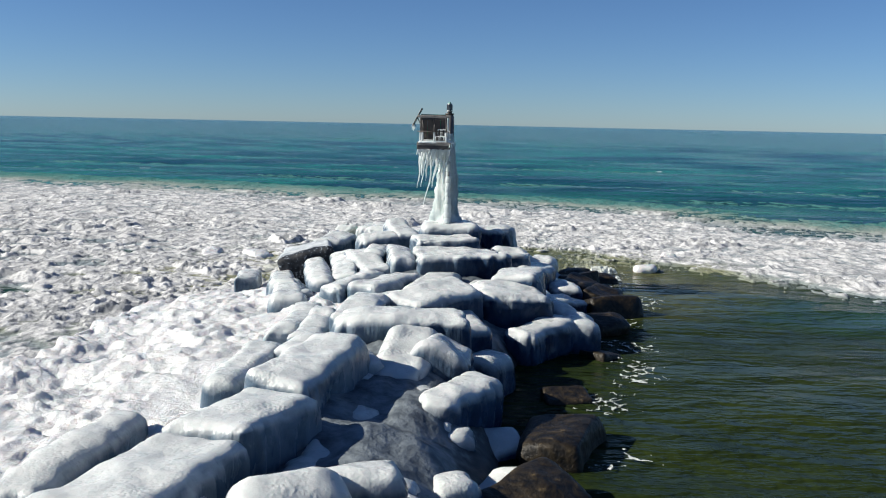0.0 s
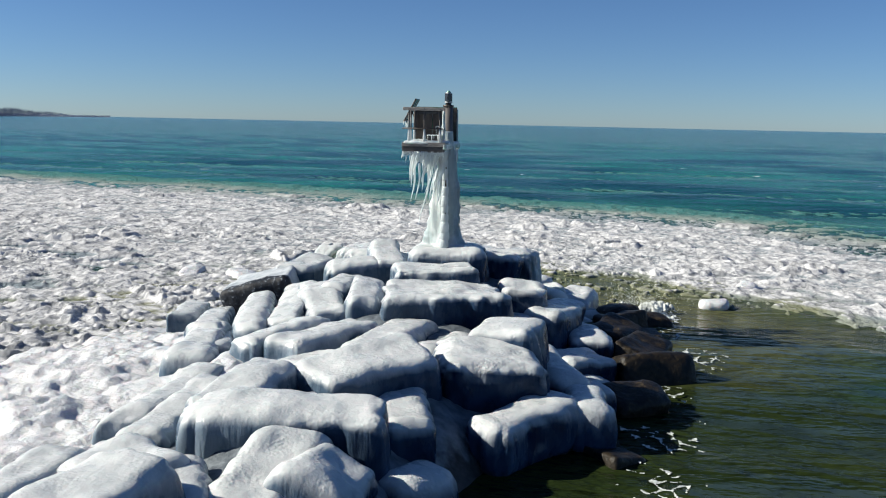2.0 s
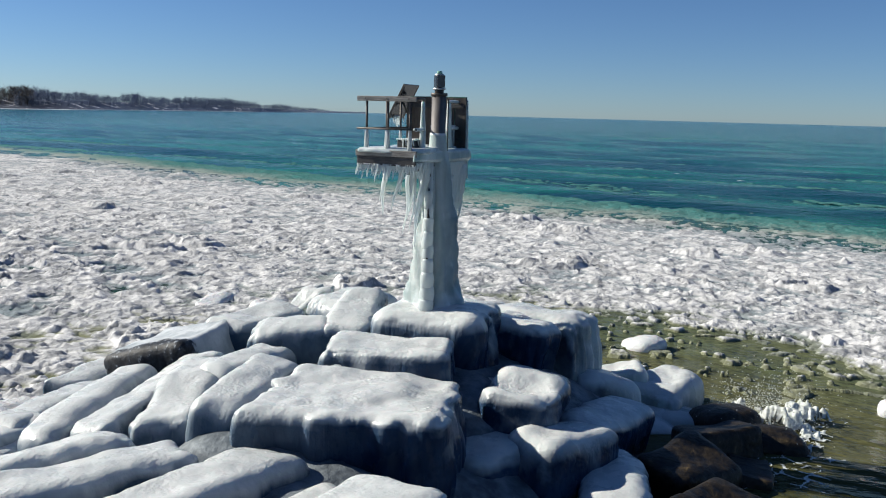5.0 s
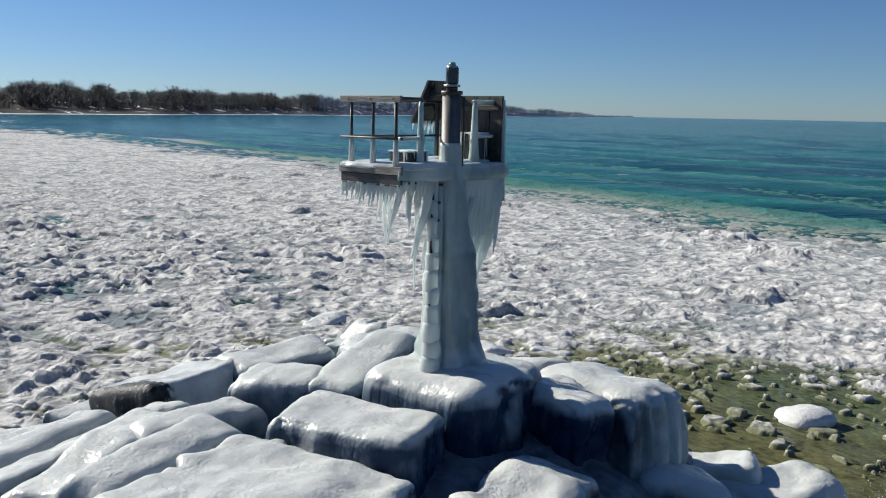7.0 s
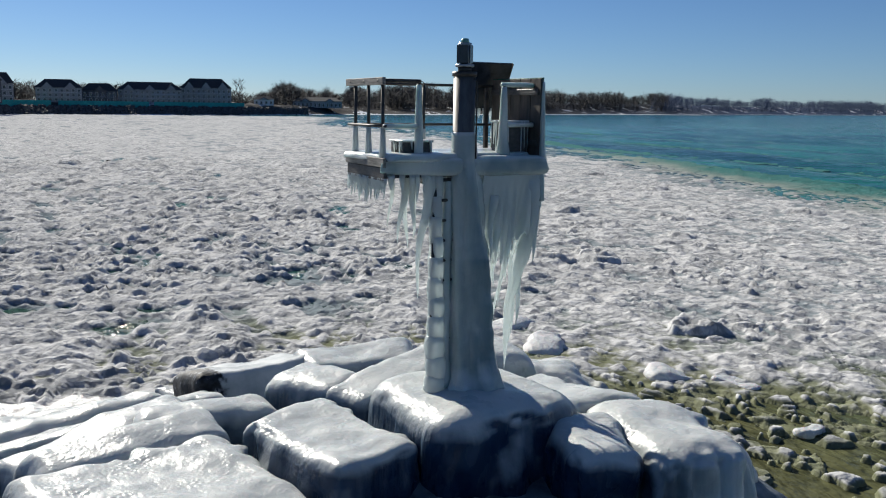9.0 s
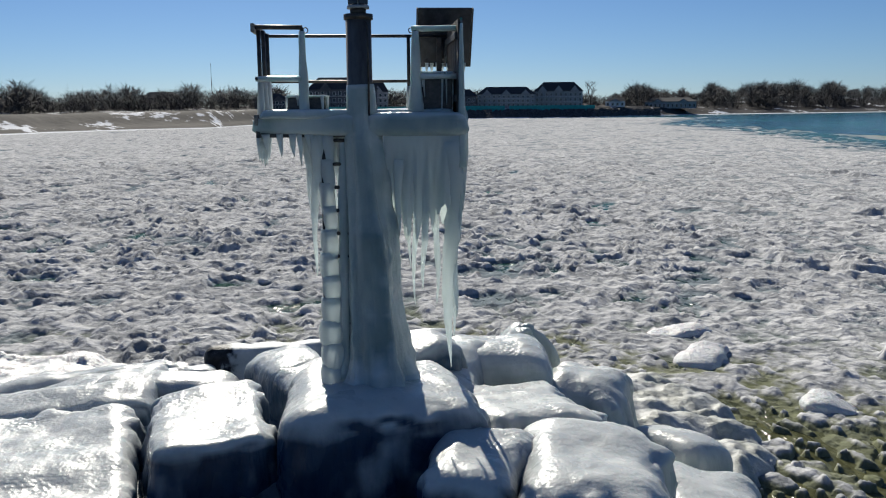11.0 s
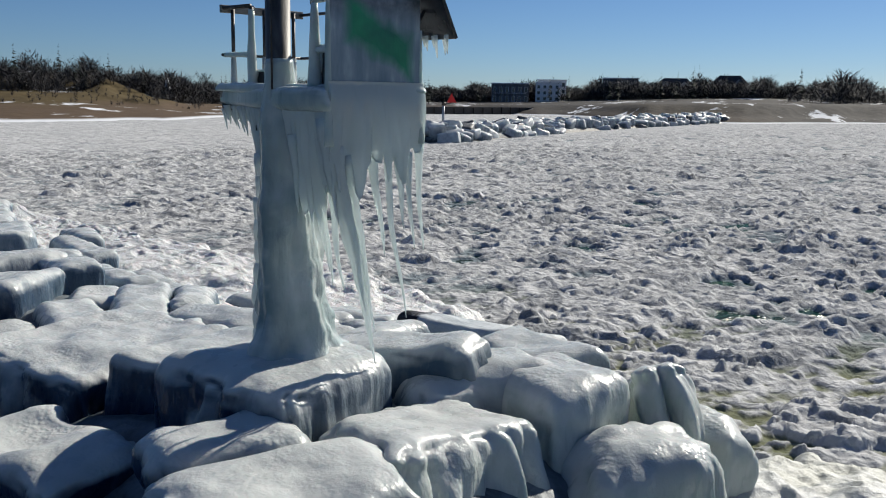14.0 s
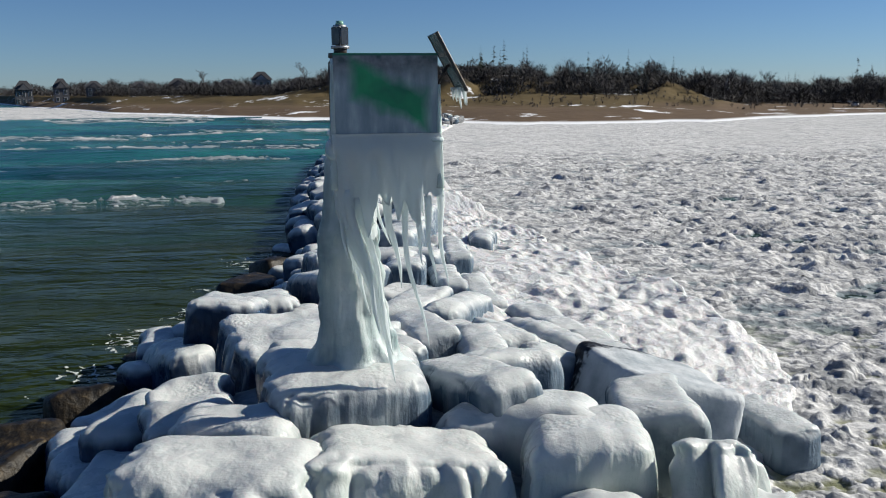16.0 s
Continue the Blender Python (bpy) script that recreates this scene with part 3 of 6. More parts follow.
def shelf_mesh():
    ys = np.concatenate([np.linspace(-150, -30, 120, endpoint=False), np.linspace(-30, -0.7, 300)])
    v = []
    nv = 110
    for y in ys:
        xe = float(shelf_edge(y)) + 0.5 * float(fbm(np.array([y * 0.5]), np.array([1.0]), None, 5, 3)[0])
        xs = np.linspace(xe - 0.15, float(axis_x(y)) - 1.6, nv)
        v.append(np.stack([xs, np.full(nv, y), np.zeros(nv)], -1))
    v = np.array(v)
    x, y = v[..., 0], v[..., 1]
    d = x - x[:, :1]
    wx, wy = x + 0.35 * fbm(x * 1.2, y * 1.2, None, 47, 3), y + 0.35 * fbm(x * 1.2 + 31, y * 1.2, None, 48, 3)
    top = 0.30 + 0.10 * d + 0.42 * fbm(x * 0.35, y * 0.35, None, 41, 3) + 0.26 * fbm(wx * 0.8, wy * 0.8, None, 44, 3) + 0.12 * np.abs(fbm(wx * 1.5, wy * 1.5, None, 45, 3)) + 0.13 * fbm(x * 3.4, y * 3.4, None, 46, 4)
    edge = smooth(0.0, 0.30, d)
    v[..., 2] = -0.15 + edge * (top + 0.15)
    v[..., 2] = np.minimum(v[..., 2], np.maximum(mound(x, y) + 0.22, 0.62 + 0.30 * fbm(x * 0.6, y * 0.6, None, 3, 4) + 0.07 * d) * edge + (edge - 1) * 0.15)
    return mesh_of("ice_shelf", v.reshape(-1, 3), grid_faces(len(ys), nv)[:, ::-1], SHELF)


tagged(part("ice_shelf", shelf_mesh(), None), "lumpy white shelf of frozen spray along the stones", "ice shelf", kind="stuff")


# ---- breakwater core ----
def core_mesh():
    ys, xs = np.linspace(-185, 6.5, 400), np.linspace(-1, 1, 60)
    Y, S = np.meshgrid(ys, xs, indexing="ij")
    X = axis_x(Y) + np.where(S < 0, S * half_west(Y), S * half_east(Y)) * 1.05
    Z = mound(X, Y) - 0.6 + 0.3 * fbm(X * 0.9, Y * 0.9, None, 61, 4)
    return mesh_of("breakwater_core", np.stack([X, Y, Z], -1).reshape(-1, 3), grid_faces(400, 60)[:, ::-1], CORE)


tagged(part("breakwater_core", core_mesh(), None), "dark wet rubble heaped under the iced blocks", "breakwater", kind="structure")


# ---- iced blocks of the breakwater ----
def rounded_block(L, W, H, n, seed, r=0.28, lump=0.10, drip=0.06):
    """Vertices and quads of a block with rounded edges, lumpy and fluted by frozen run-off."""
    half = np.array([L, W, H]) / 2
    count_of = [int(np.clip(2 * h / n, 7, 52)) if n < 1 else int(n) for h in half]
    r = min(r, half.min() * 0.85)
    verts, faces, off = [], [], 0
    for ax in range(3):
        for sg in (-1, 1):
            na, nb = count_of[(ax + 1) % 3], count_of[(ax + 2) % 3]
            A, B = np.meshgrid(np.linspace(-1, 1, na), np.linspace(-1, 1, nb), indexing="ij")
            p = np.empty((na, nb, 3))
            p[..., ax], p[..., (ax + 1) % 3], p[..., (ax + 2) % 3] = sg, A, B
            verts.append(p.reshape(-1, 3))
            f = grid_faces(na, nb) + off
            faces.append(f if sg > 0 else f[:, ::-1])
            off += na * nb
    p = np.concatenate(verts)
    # crowd the rows towards the edges, where the rounding lies
    p = np.sign(p) * (1 - (1 - np.abs(p)) ** 1.35)
    q = p * half
    inner = np.clip(q, -(half - r), half - r)
    d = q - inner
    ln = np.linalg.norm(d, axis=1)[:, None]
    nrm = d / np.maximum(ln, 1e-6)
    v = inner + nrm * r
    key, inv = np.unique(np.round(v, 5), axis=0, return_inverse=True)
    v, n0 = key, len(key)
    inv = inv.ravel()
    nn = np.zeros((n0, 3))
    np.add.at(nn, inv, nrm)
    nn /= np.linalg.norm(nn, axis=1)[:, None] + 1e-9
    f = inv[np.concatenate(faces)]
    o = seed * 3.7
    side = np.clip(1 - np.abs(nn[:, 2]) * 1.15, 0, 1)
    edge = np.clip(1 - np.abs(nn[:, 2] - 0.45) * 2.0, 0, 1)
    dis = lump * 1.3 * fbm(v[:, 0] * 0.7 + o, v[:, 1] * 0.7, v[:, 2] * 0.7, seed, 2)
    dis += 0.35 * lump * fbm(v[:, 0] * 2.4 + o, v[:, 1] * 2.4, v[:, 2] * 1.6, seed + 3, 2)
    # rounded runnels of frozen drip, fullest under the upper edge
    flute = np.abs(vnoise(v[:, 0] * 3.1 + o, v[:, 1] * 3.1, v[:, 2] * 0.6, seed + 9)) + 0.55 * np.abs(vnoise(v[:, 0] * 6.2 + o, v[:, 1] * 5.6, v[:, 2] * 0.9, seed + 10))
    some = smooth(-0.25, 0.25, vnoise(v[:, 0] * 0.8 + o, v[:, 1] * 0.8, v[:, 2] * 0.3, seed + 12))
    dis += np.maximum(side, edge) * drip * 1.6 * (flute - 0.35) * (0.25 + 0.75 * some)
    # no two faces quite square to each other
    wedge, slope, nip = (0.16 * math.sin(seed * k + 0.7) for k in (2.1, 3.3, 4.7))
    v[:, 1] *= 1 + wedge * v[:, 0] / L
    v[:, 0] *= 1 + nip * v[:, 1] / W
    v[:, 2] += 0.5 * slope * v[:, 0] * v[:, 1] / max(L, W) * (v[:, 2] > 0)
    # taper: slightly wider below, sagging top corners
    k = 1 + 0.05 * (0.5 - v[:, 2] / H)
    v = v * np.stack([k, k, np.ones_like(k)], -1) + nn * dis[:, None]
    skew = 0.09 * np.sin(seed * 1.7), 0.09 * np.cos(seed * 2.3)
    v[:, 0] += skew[0] * v[:, 1]
    v[:, 1] += skew[1] * v[:, 2]
    return v, f


BLOCKS = "ice-coated blocks of the breakwater"
count = 0


def boulder(x, y, z, L, W, H, yaw=0, tx=0, ty=0, mat=None, n=0.07, r=0.27, lump=0.14, drip=0.09, label=""):
    """A quarried block under ice, by the middle of its top, its size and its lean."""
    global count
    count += 1
    H = max(H, 0.6)
    v, f = rounded_block(L, W, H, n, count, r, lump, drip)
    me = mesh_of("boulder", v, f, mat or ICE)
    m = Matrix.Translation((x, y, z)) @ pose(0, 0, 0, tx, ty, yaw) @ Matrix.Translation((0, 0, -H / 2))
    if not label:
        long = max(L, W) / max(min(L, W), 0.1)
        label = "long stone block under a thick glaze of ice" if long > 2 else "squat stone block sheathed in rounded white ice"
    ob = part("boulder", me, None, label, m)
    return tagged(ob, "", "boulder", BLOCKS)



boulder(0.47, -3.98, 2.17, 3.05, 2.60, 1.75, 15, -1, 1, n=0.06, r=0.24, lump=0.18, drip=0.12)
boulder(-3.75, -23.50, 1.93, 3.00, 1.70, 1.65, 74, -1, 0)
boulder(-5.89, -20.77, 1.15, 3.49, 0.89, 1.35, 78, 1, -3)
boulder(-3.10, -20.80, 1.93, 2.40, 1.60, 1.60, 70, -2, 3)
boulder(-2.48, -17.60, 1.98, 3.25, 1.42, 1.60, 76, 2, -2, drip=0.12)
boulder(-4.11, -16.24, 1.50, 3.65, 0.89, 1.35, 87, 3, 0)
boulder(-4.00, -10.95, 1.30, 3.99, 0.89, 1.15, 88, 2, 0)
boulder(-3.22, -12.04, 1.45, 3.33, 0.89, 1.15, 89, 1, -2)
boulder(-0.91, -13.25, 1.92, 3.20, 1.25, 1.45, 3, 6, -1, drip=0.1)
boulder(-0.70, -15.30, 1.50, 2.70, 1.15, 1.25, 82, 8, -13)
boulder(0.38, -14.96, 1.54, 1.41, 1.23, 1.15, 78, 24, 3)
boulder(-1.78, -21.40, 1.12, 2.50, 1.10, 1.25, 78, 6, -7)
boulder(-1.35, -19.20, 0.70, 2.40, 1.60, 1.10, 66, 3, 4)
boulder(-0.50, -17.35, 0.95, 2.70, 1.25, 1.25, -66, -6, 4)
boulder(0.54, -17.01, 1.20, 2.30, 0.94, 1.25, 57, 2, 0)
boulder(0.41, -20.94, 0.80, 0.89, 0.92, 1.05, -151, 2, 0)
boulder(-2.81, -15.17, 1.62, 1.37, 1.70, 1.15, -122, 1, 3)
boulder(-1.87, -15.45, 1.50, 0.89, 1.92, 1.15, -160, 1, 3)
boulder(1.35, -13.39, 0.90, 1.33, 0.89, 1.05, 57, 0, 2)
boulder(0.60, -15.91, 0.90, 1.28, 0.89, 1.05, 49, 3, -3)
boulder(0.63, -11.11, 1.40, 1.05, 2.70, 1.25, -167, -2, -2)
boulder(2.93, -9.92, 1.00, 2.74, 1.02, 1.05, 54, 3, 0)
boulder(4.20, -8.59, 0.90, 0.89, 1.76, 1.05, -170, 1, -1)
boulder(-1.78, -7.60, 1.86, 3.00, 1.15, 1.20, 63, -4, 2)
boulder(-0.34, -7.28, 1.75, 3.20, 1.12, 1.25, 77, 0, 0)
boulder(-2.90, -7.45, 1.75, 2.50, 0.82, 1.15, 60, -8, -3)
boulder(-0.14, -10.45, 1.98, 2.75, 1.60, 1.55, 47, 6, -3, drip=0.12)
boulder(-1.60, -9.35, 1.66, 1.60, 1.10, 1.20, 60, -4, -2)
boulder(2.05, -8.45, 1.74, 2.20, 1.95, 1.9, 8, 4, 2, n=0.06, r=0.36, drip=0.13)
boulder(2.32, -7.35, 2.08, 1.50, 1.40, 1.75, -12, 3, -6)
boulder(0.93, -7.10, 1.56, 2.30, 0.76, 0.95, 72, 2, 3)
boulder(3.50, -6.90, 1.14, 2.40, 1.05, 1.3, -64, -4, 12, r=0.36)
boulder(-4.38, -4.90, 1.64, 3.40, 0.84, 1.15, 103, -8, -5)
boulder(-3.63, -4.32, 1.78, 3.80, 0.89, 1.15, 98, -14, -3)
boulder(-2.70, -4.42, 1.94, 2.90, 1.08, 1.25, 112, -4, -4)
boulder(-1.50, -4.15, 2.18, 2.60, 1.00, 1.40, 99, 10, -4)
boulder(-2.54, -2.97, 2.10, 2.11, 0.89, 1.15, 88, 3, 0)
boulder(-5.35, -1.55, 1.82, 2.3, 1.95, 1.35, 98, -15, -2, mat=DARK_END, r=0.16, lump=0.14, drip=0.02, label="stone block with a bare dark frosted end and an iced back")
boulder(-4.46, 0.30, 2.10, 2.20, 1.30, 1.35, 76, 6, -2)
boulder(-1.85, 0.00, 2.56, 2.60, 1.05, 1.50, 108, 2, -8)
boulder(-2.58, -1.25, 2.38, 1.60, 0.95, 1.30, 18, 8, -6, drip=0.12)
boulder(2.42, -1.25, 1.90, 2.30, 1.30, 1.75, 100, 4, 4, lump=0.26)
boulder(2.42, -2.79, 1.25, 1.99, 1.13, 1.2, 60, 0, -2)
boulder(4.20, -2.17, 0.80, 1.09, 2.30, 1.1, -165, -1, 2)
boulder(3.60, 0.10, 1.12, 2.50, 1.10, 1.1, 78, 8, 5)
boulder(3.00, 3.60, 1.05, 1.5, 0.95, 1.2, 27, 4, -3, lump=0.24)
boulder(4.15, 4.00, 0.78, 2.0, 1.30, 1.0, 70, 3, -6, lump=0.3)
boulder(4.10, -4.36, 0.72, 1.76, 1.31, 1.05, 43, 3, 3)
boulder(3.63, -7.32, 0.70, 0.89, 0.89, 1.05, 63, 0, 3)
boulder(4.30, -7.18, 0.70, 0.89, 0.89, 1.05, -149, -1, -3)
boulder(3.42, -2.17, 1.38, 1.74, 1.03, 1.2, -116, 0, -3)
boulder(-2.03, -12.02, 1.95, 2.59, 1.18, 1.35, 81, 0, -2)
boulder(-5.71, -4.53, 1.30, 3.14, 0.92, 1.05, 102, -3, 2)
boulder(-4.93, -6.25, 1.20, 2.79, 1.02, 1.05, 109, -1, 3)
boulder(-7.50, -1.75, 0.90, 2.0, 0.89, 0.95, 98, 3, 0)
boulder(-5.03, -6.91, 1.35, 3.57, 1.04, 1.05, 101, 0, 0)
boulder(0.08, 0.07, 2.76, 2.25, 2.22, 2.1, 6, 0, -1, n=0.05, r=0.36, drip=0.17, label="large square foundation block under fluted ice")
boulder(-0.06, -1.90, 2.44, 2.40, 1.34, 1.7, 12, 1, -1, n=0.055, r=0.2, drip=0.13)
boulder(-0.62, 2.02, 2.28, 2.35, 1.50, 1.9, 4, 2, -5, r=0.36, drip=0.24, n=0.05)
boulder(-2.92, 1.86, 2.30, 1.62, 1.62, 1.8, -6, 2, 3, r=0.36, drip=0.2, n=0.05)
boulder(1.62, 2.42, 2.36, 2.30, 1.50, 1.9, -14, -3, -3, r=0.36, drip=0.2, n=0.055)
boulder(1.55, 1.22, 2.44, 1.60, 1.05, 1.8, -20, -4, 6, r=0.3, lump=0.2)
boulder(-2.35, 0.95, 2.34, 2.10, 1.40, 1.6, -24, 4, 6, r=0.36, drip=0.22, n=0.055)
boulder(-2.75, 3.45, 1.72, 1.70, 1.15, 1.3, -25, 5, 4, r=0.3, lump=0.34, drip=0.3, n=0.05)
boulder(-4.60, 2.25, 2.15, 1.25, 0.95, 1.5, 60, 10, -24, r=0.36, lump=0.42, drip=0.34, n=0.045)
boulder(-5.05, 2.95, 1.35, 1.35, 1.0, 1.1, 130, 6, 14, r=0.36, lump=0.4, drip=0.32, n=0.05)
boulder(-3.75, 3.35, 1.50, 1.2, 0.9, 1.1, 20, 8, 6, r=0.4, lump=0.36)
boulder(0.3, 4.25, 1.30, 1.8, 1.3, 1.4, -10, -10, 0, r=0.3)
boulder(3.1, 2.2, 1.15, 1.5, 1.1, 1.2, 50, 0, 12, r=0.3)
boulder(-1.7, 4.6, 1.3, 1.5, 1.1, 1.2, 30, -10, 0, r=0.36)
boulder(-0.55, -21.0, 0.66, 2.2, 1.25, 1.1, 62, 6, -4)
boulder(0.45, -22.2, 0.60, 1.5, 1.0, 1.0, 48, 8, 6)


# loose blocks that fill the heap between the large ones
rnd = random.Random(5)
for i in range(60):
    y = rnd.uniform(-26, 4.5)
    s = rnd.uniform(-0.92, 0.92)
    x = float(axis_x(y)) + s * float(half_west(y) if s < 0 else half_east(y))
    # the sheltered foot lies under the shelf, and the washed pocket on the open side is bare
    if (s < -0.75 and y < -3) or (s > 0.22 and -17 < y < -8.5):
        continue
    zt = float(mound(np.array(x), np.array(y))) - 0.68 + rnd.uniform(-0.12, 0.06)
    boulder(x, y, max(zt, 0.25), rnd.uniform(0.8, 1.5), rnd.uniform(0.7, 1.1), rnd.uniform(0.7, 1.0), rnd.uniform(0, 180), rnd.uniform(-14, 14), rnd.uniform(-14, 14), n=0.12, label="small ice-glazed stone wedged between larger blocks")

# the rest of the breakwater, back to the beach: a few shapes laid again and again
shapes = []
for i in range(14):
    v, f = rounded_block(rnd.uniform(1.0, 2.0), rnd.uniform(0.8, 1.25), rnd.uniform(0.8, 1.1), 12, 200 + i, 0.36, 0.2, 0.06)
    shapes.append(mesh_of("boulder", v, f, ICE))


def stone_heap(name, places, label, seed, size=1.0, mat=None):
    """Many far stones as one object: pale iced ones and bare dark ones."""
    rg = random.Random(seed)
    made = [rounded_block(size * rg.uniform(1.3, 2.4), size * rg.uniform(0.9, 1.4), size * rg.uniform(0.9, 1.3), 5, 300 + seed * 20 + i, 0.2, 0.16, 0.0) for i in range(10)]
    vs, fs, ms, off = [], [], [], 0
    for x, y, z, dark in places:
        v, f = made[rg.randrange(10)]
        m = np.array(pose(x, y, z, rg.uniform(-20, 20), rg.uniform(-20, 20), rg.uniform(0, 180)))
        vs.append(v @ m[:3, :3].T + m[:3, 3])
        fs.append(f + off)
        ms += [1 if dark else 0] * len(f)
        off += len(v)
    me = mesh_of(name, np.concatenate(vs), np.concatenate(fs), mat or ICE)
    me.materials.append(DARK_STONE)
    me.polygons.foreach_set("material_index", ms)
    return tagged(part(name, me, None), label, "stones", kind="stuff")


y, heap = -23.5, []
while y > -172:
    dense = 6 if y > -58 else 4 if y > -90 else 3
    for k in range(dense):
        s = (k + 0.5 + rnd.uniform(-0.3, 0.3)) / dense * 1.7 - 0.85
        yy = y + rnd.uniform(-0.9, 0.9)
        x = float(axis_x(yy)) + s * float(half_west(yy) if s < 0 else half_east(yy))
        zt = max(float(mound(np.array(x), np.array(yy))) - 0.30 + rnd.uniform(-0.2, 0.25), 0.2)
        if y > -58:
            ob = part("boulder", shapes[rnd.randrange(14)], None, "rounded ice-covered stone of the long breakwater", pose(x, yy, zt, rnd.uniform(-16, 16), rnd.uniform(-16, 16), rnd.uniform(0, 180)))
            tagged(ob, "", "boulder", BLOCKS)
        else:
            heap.append((x, yy, zt, rnd.random() < (0.15 if yy > -115 else 0.65)))
    y -= 1.35 if y > -60 else 2.2
stone_heap("breakwater_stones", heap, "iced and bare dark stones of the breakwater near the beach", 1)

# bare wet stones at the water's edge on the open side
for x, y, z, L, W, H, yaw, tx in ((6.0, -2.2, 0.55, 2.1, 1.2, 1.0, 70, 18), (5.3, -0.4, 0.6, 1.7, 1.2, 1.0, 60, 14), (5.5, 1.8, 0.55, 1.6, 1.1, 1.0, 40, -12), (5.9, -3.4, 0.45, 1.8, 1.1, 0.9, 20, -12), (6.3, 0.6, 0.35, 1.3, 0.9, 0.8, 100, 8),
                                  (5.4, -6.4, 0.35, 1.5, 1.0, 0.9, 30, 16), (4.6, -9.6, 0.2, 1.4, 0.9, 0.8, 130, 8), (2.6, -17.2, 0.35, 1.9, 1.3, 1.0, 75, -8),
                                  (3.2, -14.0, 0.2, 1.2, 0.9, 0.7, 10, 10), (5.6, 3.2, 0.4, 1.2, 0.9, 0.8, 45, -9), (1.8, -20.4, 0.45, 1.9, 1.3, 1.0, 40, 12), (6.6, 2.4, 0.25, 1.0, 0.8, 0.7, 15, 10)):
    ob = boulder(x, y, z, L, W, H, yaw, tx, 0, WET_ROCK, 0.11, 0.16, 0.22, 0.0, "bare wet brown rock at the waterline")


# broken surf round those stones
def foam_patch(cx, cy, rx, ry, seed, h=0.16, thick=0.92):
    n = 170
    U, V = np.meshgrid(np.linspace(-1.25, 1.25, n), np.linspace(-1.25, 1.25, n), indexing="ij")
    x, y = cx + U * rx, cy + V * ry
    wx, wy = x + 0.5 * fbm(x * 0.9, y * 0.9, None, seed + 20, 4), y + 0.5 * fbm(x * 0.9 + 9, y * 0.9, None, seed + 21, 4)
    f1, f2, ident = worley(wx * 2.2, wy * 2.2, seed)
    core = thick - np.hypot(U, V) + 0.9 * fbm(x * 0.7, y * 0.7, None, seed, 4) + 0.7 * fbm(x * 2.6, y * 2.6, None, seed + 5, 4)
    # closed froth in the middle, a torn web of streaks round it
    froth = smooth(0.38, 0.75, core) * smooth(0.5, 0.8, thick)
    web = smooth(0.20, 0.04, f2 - f1) * smooth(0.02, 0.45, core)
    z = 0.035 + swell(x, y) * 0.6 + froth ** 2 * h * 2.2 * np.abs(fbm(x * 1.1, y * 1.1, None, seed + 1, 4)) + 0.02 * fbm(x * 7, y * 7, None, seed + 2, 3)
    keep = np.maximum(froth, web) > 0.35 + 0.3 * fbm(x * 9, y * 9, None, seed + 3, 2)
    f = grid_faces(n, n)
    f = f[keep.ravel()[f].all(1)]
    used, inv = np.unique(f, return_inverse=True)
    me = mesh_of("surf_foam", np.stack([x, y, z], -1).reshape(-1, 3)[used], inv.reshape(f.shape), FOAM)
    tagged(part("surf_foam", me, None), "white foam of a wave breaking on the stones", "foam", kind="stuff")


foam_patch(4.2, -18.0, 1.7, 1.7, 3, 0.10, 0.42)
foam_patch(4.1, -14.2, 1.6, 1.5, 8, 0.12, 0.50)
foam_patch(5.2, -11.6, 1.3, 2.0, 41, 0.04, 0.50)
foam_patch(6.3, 4.2, 1.7, 1.9, 12, 0.42)
foam_patch(7.0, 1.4, 1.7, 1.9, 29, 0.14, 0.55)
foam_patch(7.5, -1.9, 1.9, 1.6, 17, 0.10, 0.55)
foam_patch(6.3, -5.0, 2.2, 2.4, 23, 0.08, 0.55)
foam_patch(5.6, -8.6, 2.0, 2.4, 44, 0.05, 0.55)
foam_patch(2.6, -22.4, 2.0, 2.4, 35, 0.12, 0.55)
# thrown spray: beads of water over the breaking wave
rg = np.random.default_rng(4)
vs, fs = [], []
bead = np.array([[1, 0, 0], [-1, 0, 0], [0, 1, 0], [0, -1, 0], [0, 0, 1], [0, 0, -1]], float)
bf = np.array([[0, 2, 4], [2, 1, 4], [1, 3, 4], [3, 0, 4], [2, 0, 5], [1, 2, 5], [3, 1, 5], [0, 3, 5]])
for k in range(2200):
    p = np.array([6.3 + rg.normal() * 0.6, 4.0 + rg.normal() * 0.7, abs(rg.normal()) * 0.45 + 0.1])
    vs.append(p + bead * rg.uniform(0.004, 0.014))
    fs.append(bf + 6 * k)
tagged(part("spray", mesh_of("spray", np.concatenate(vs), np.concatenate(fs), FOAM), None), "beads of spray thrown up by the waves", "spray", kind="stuff")


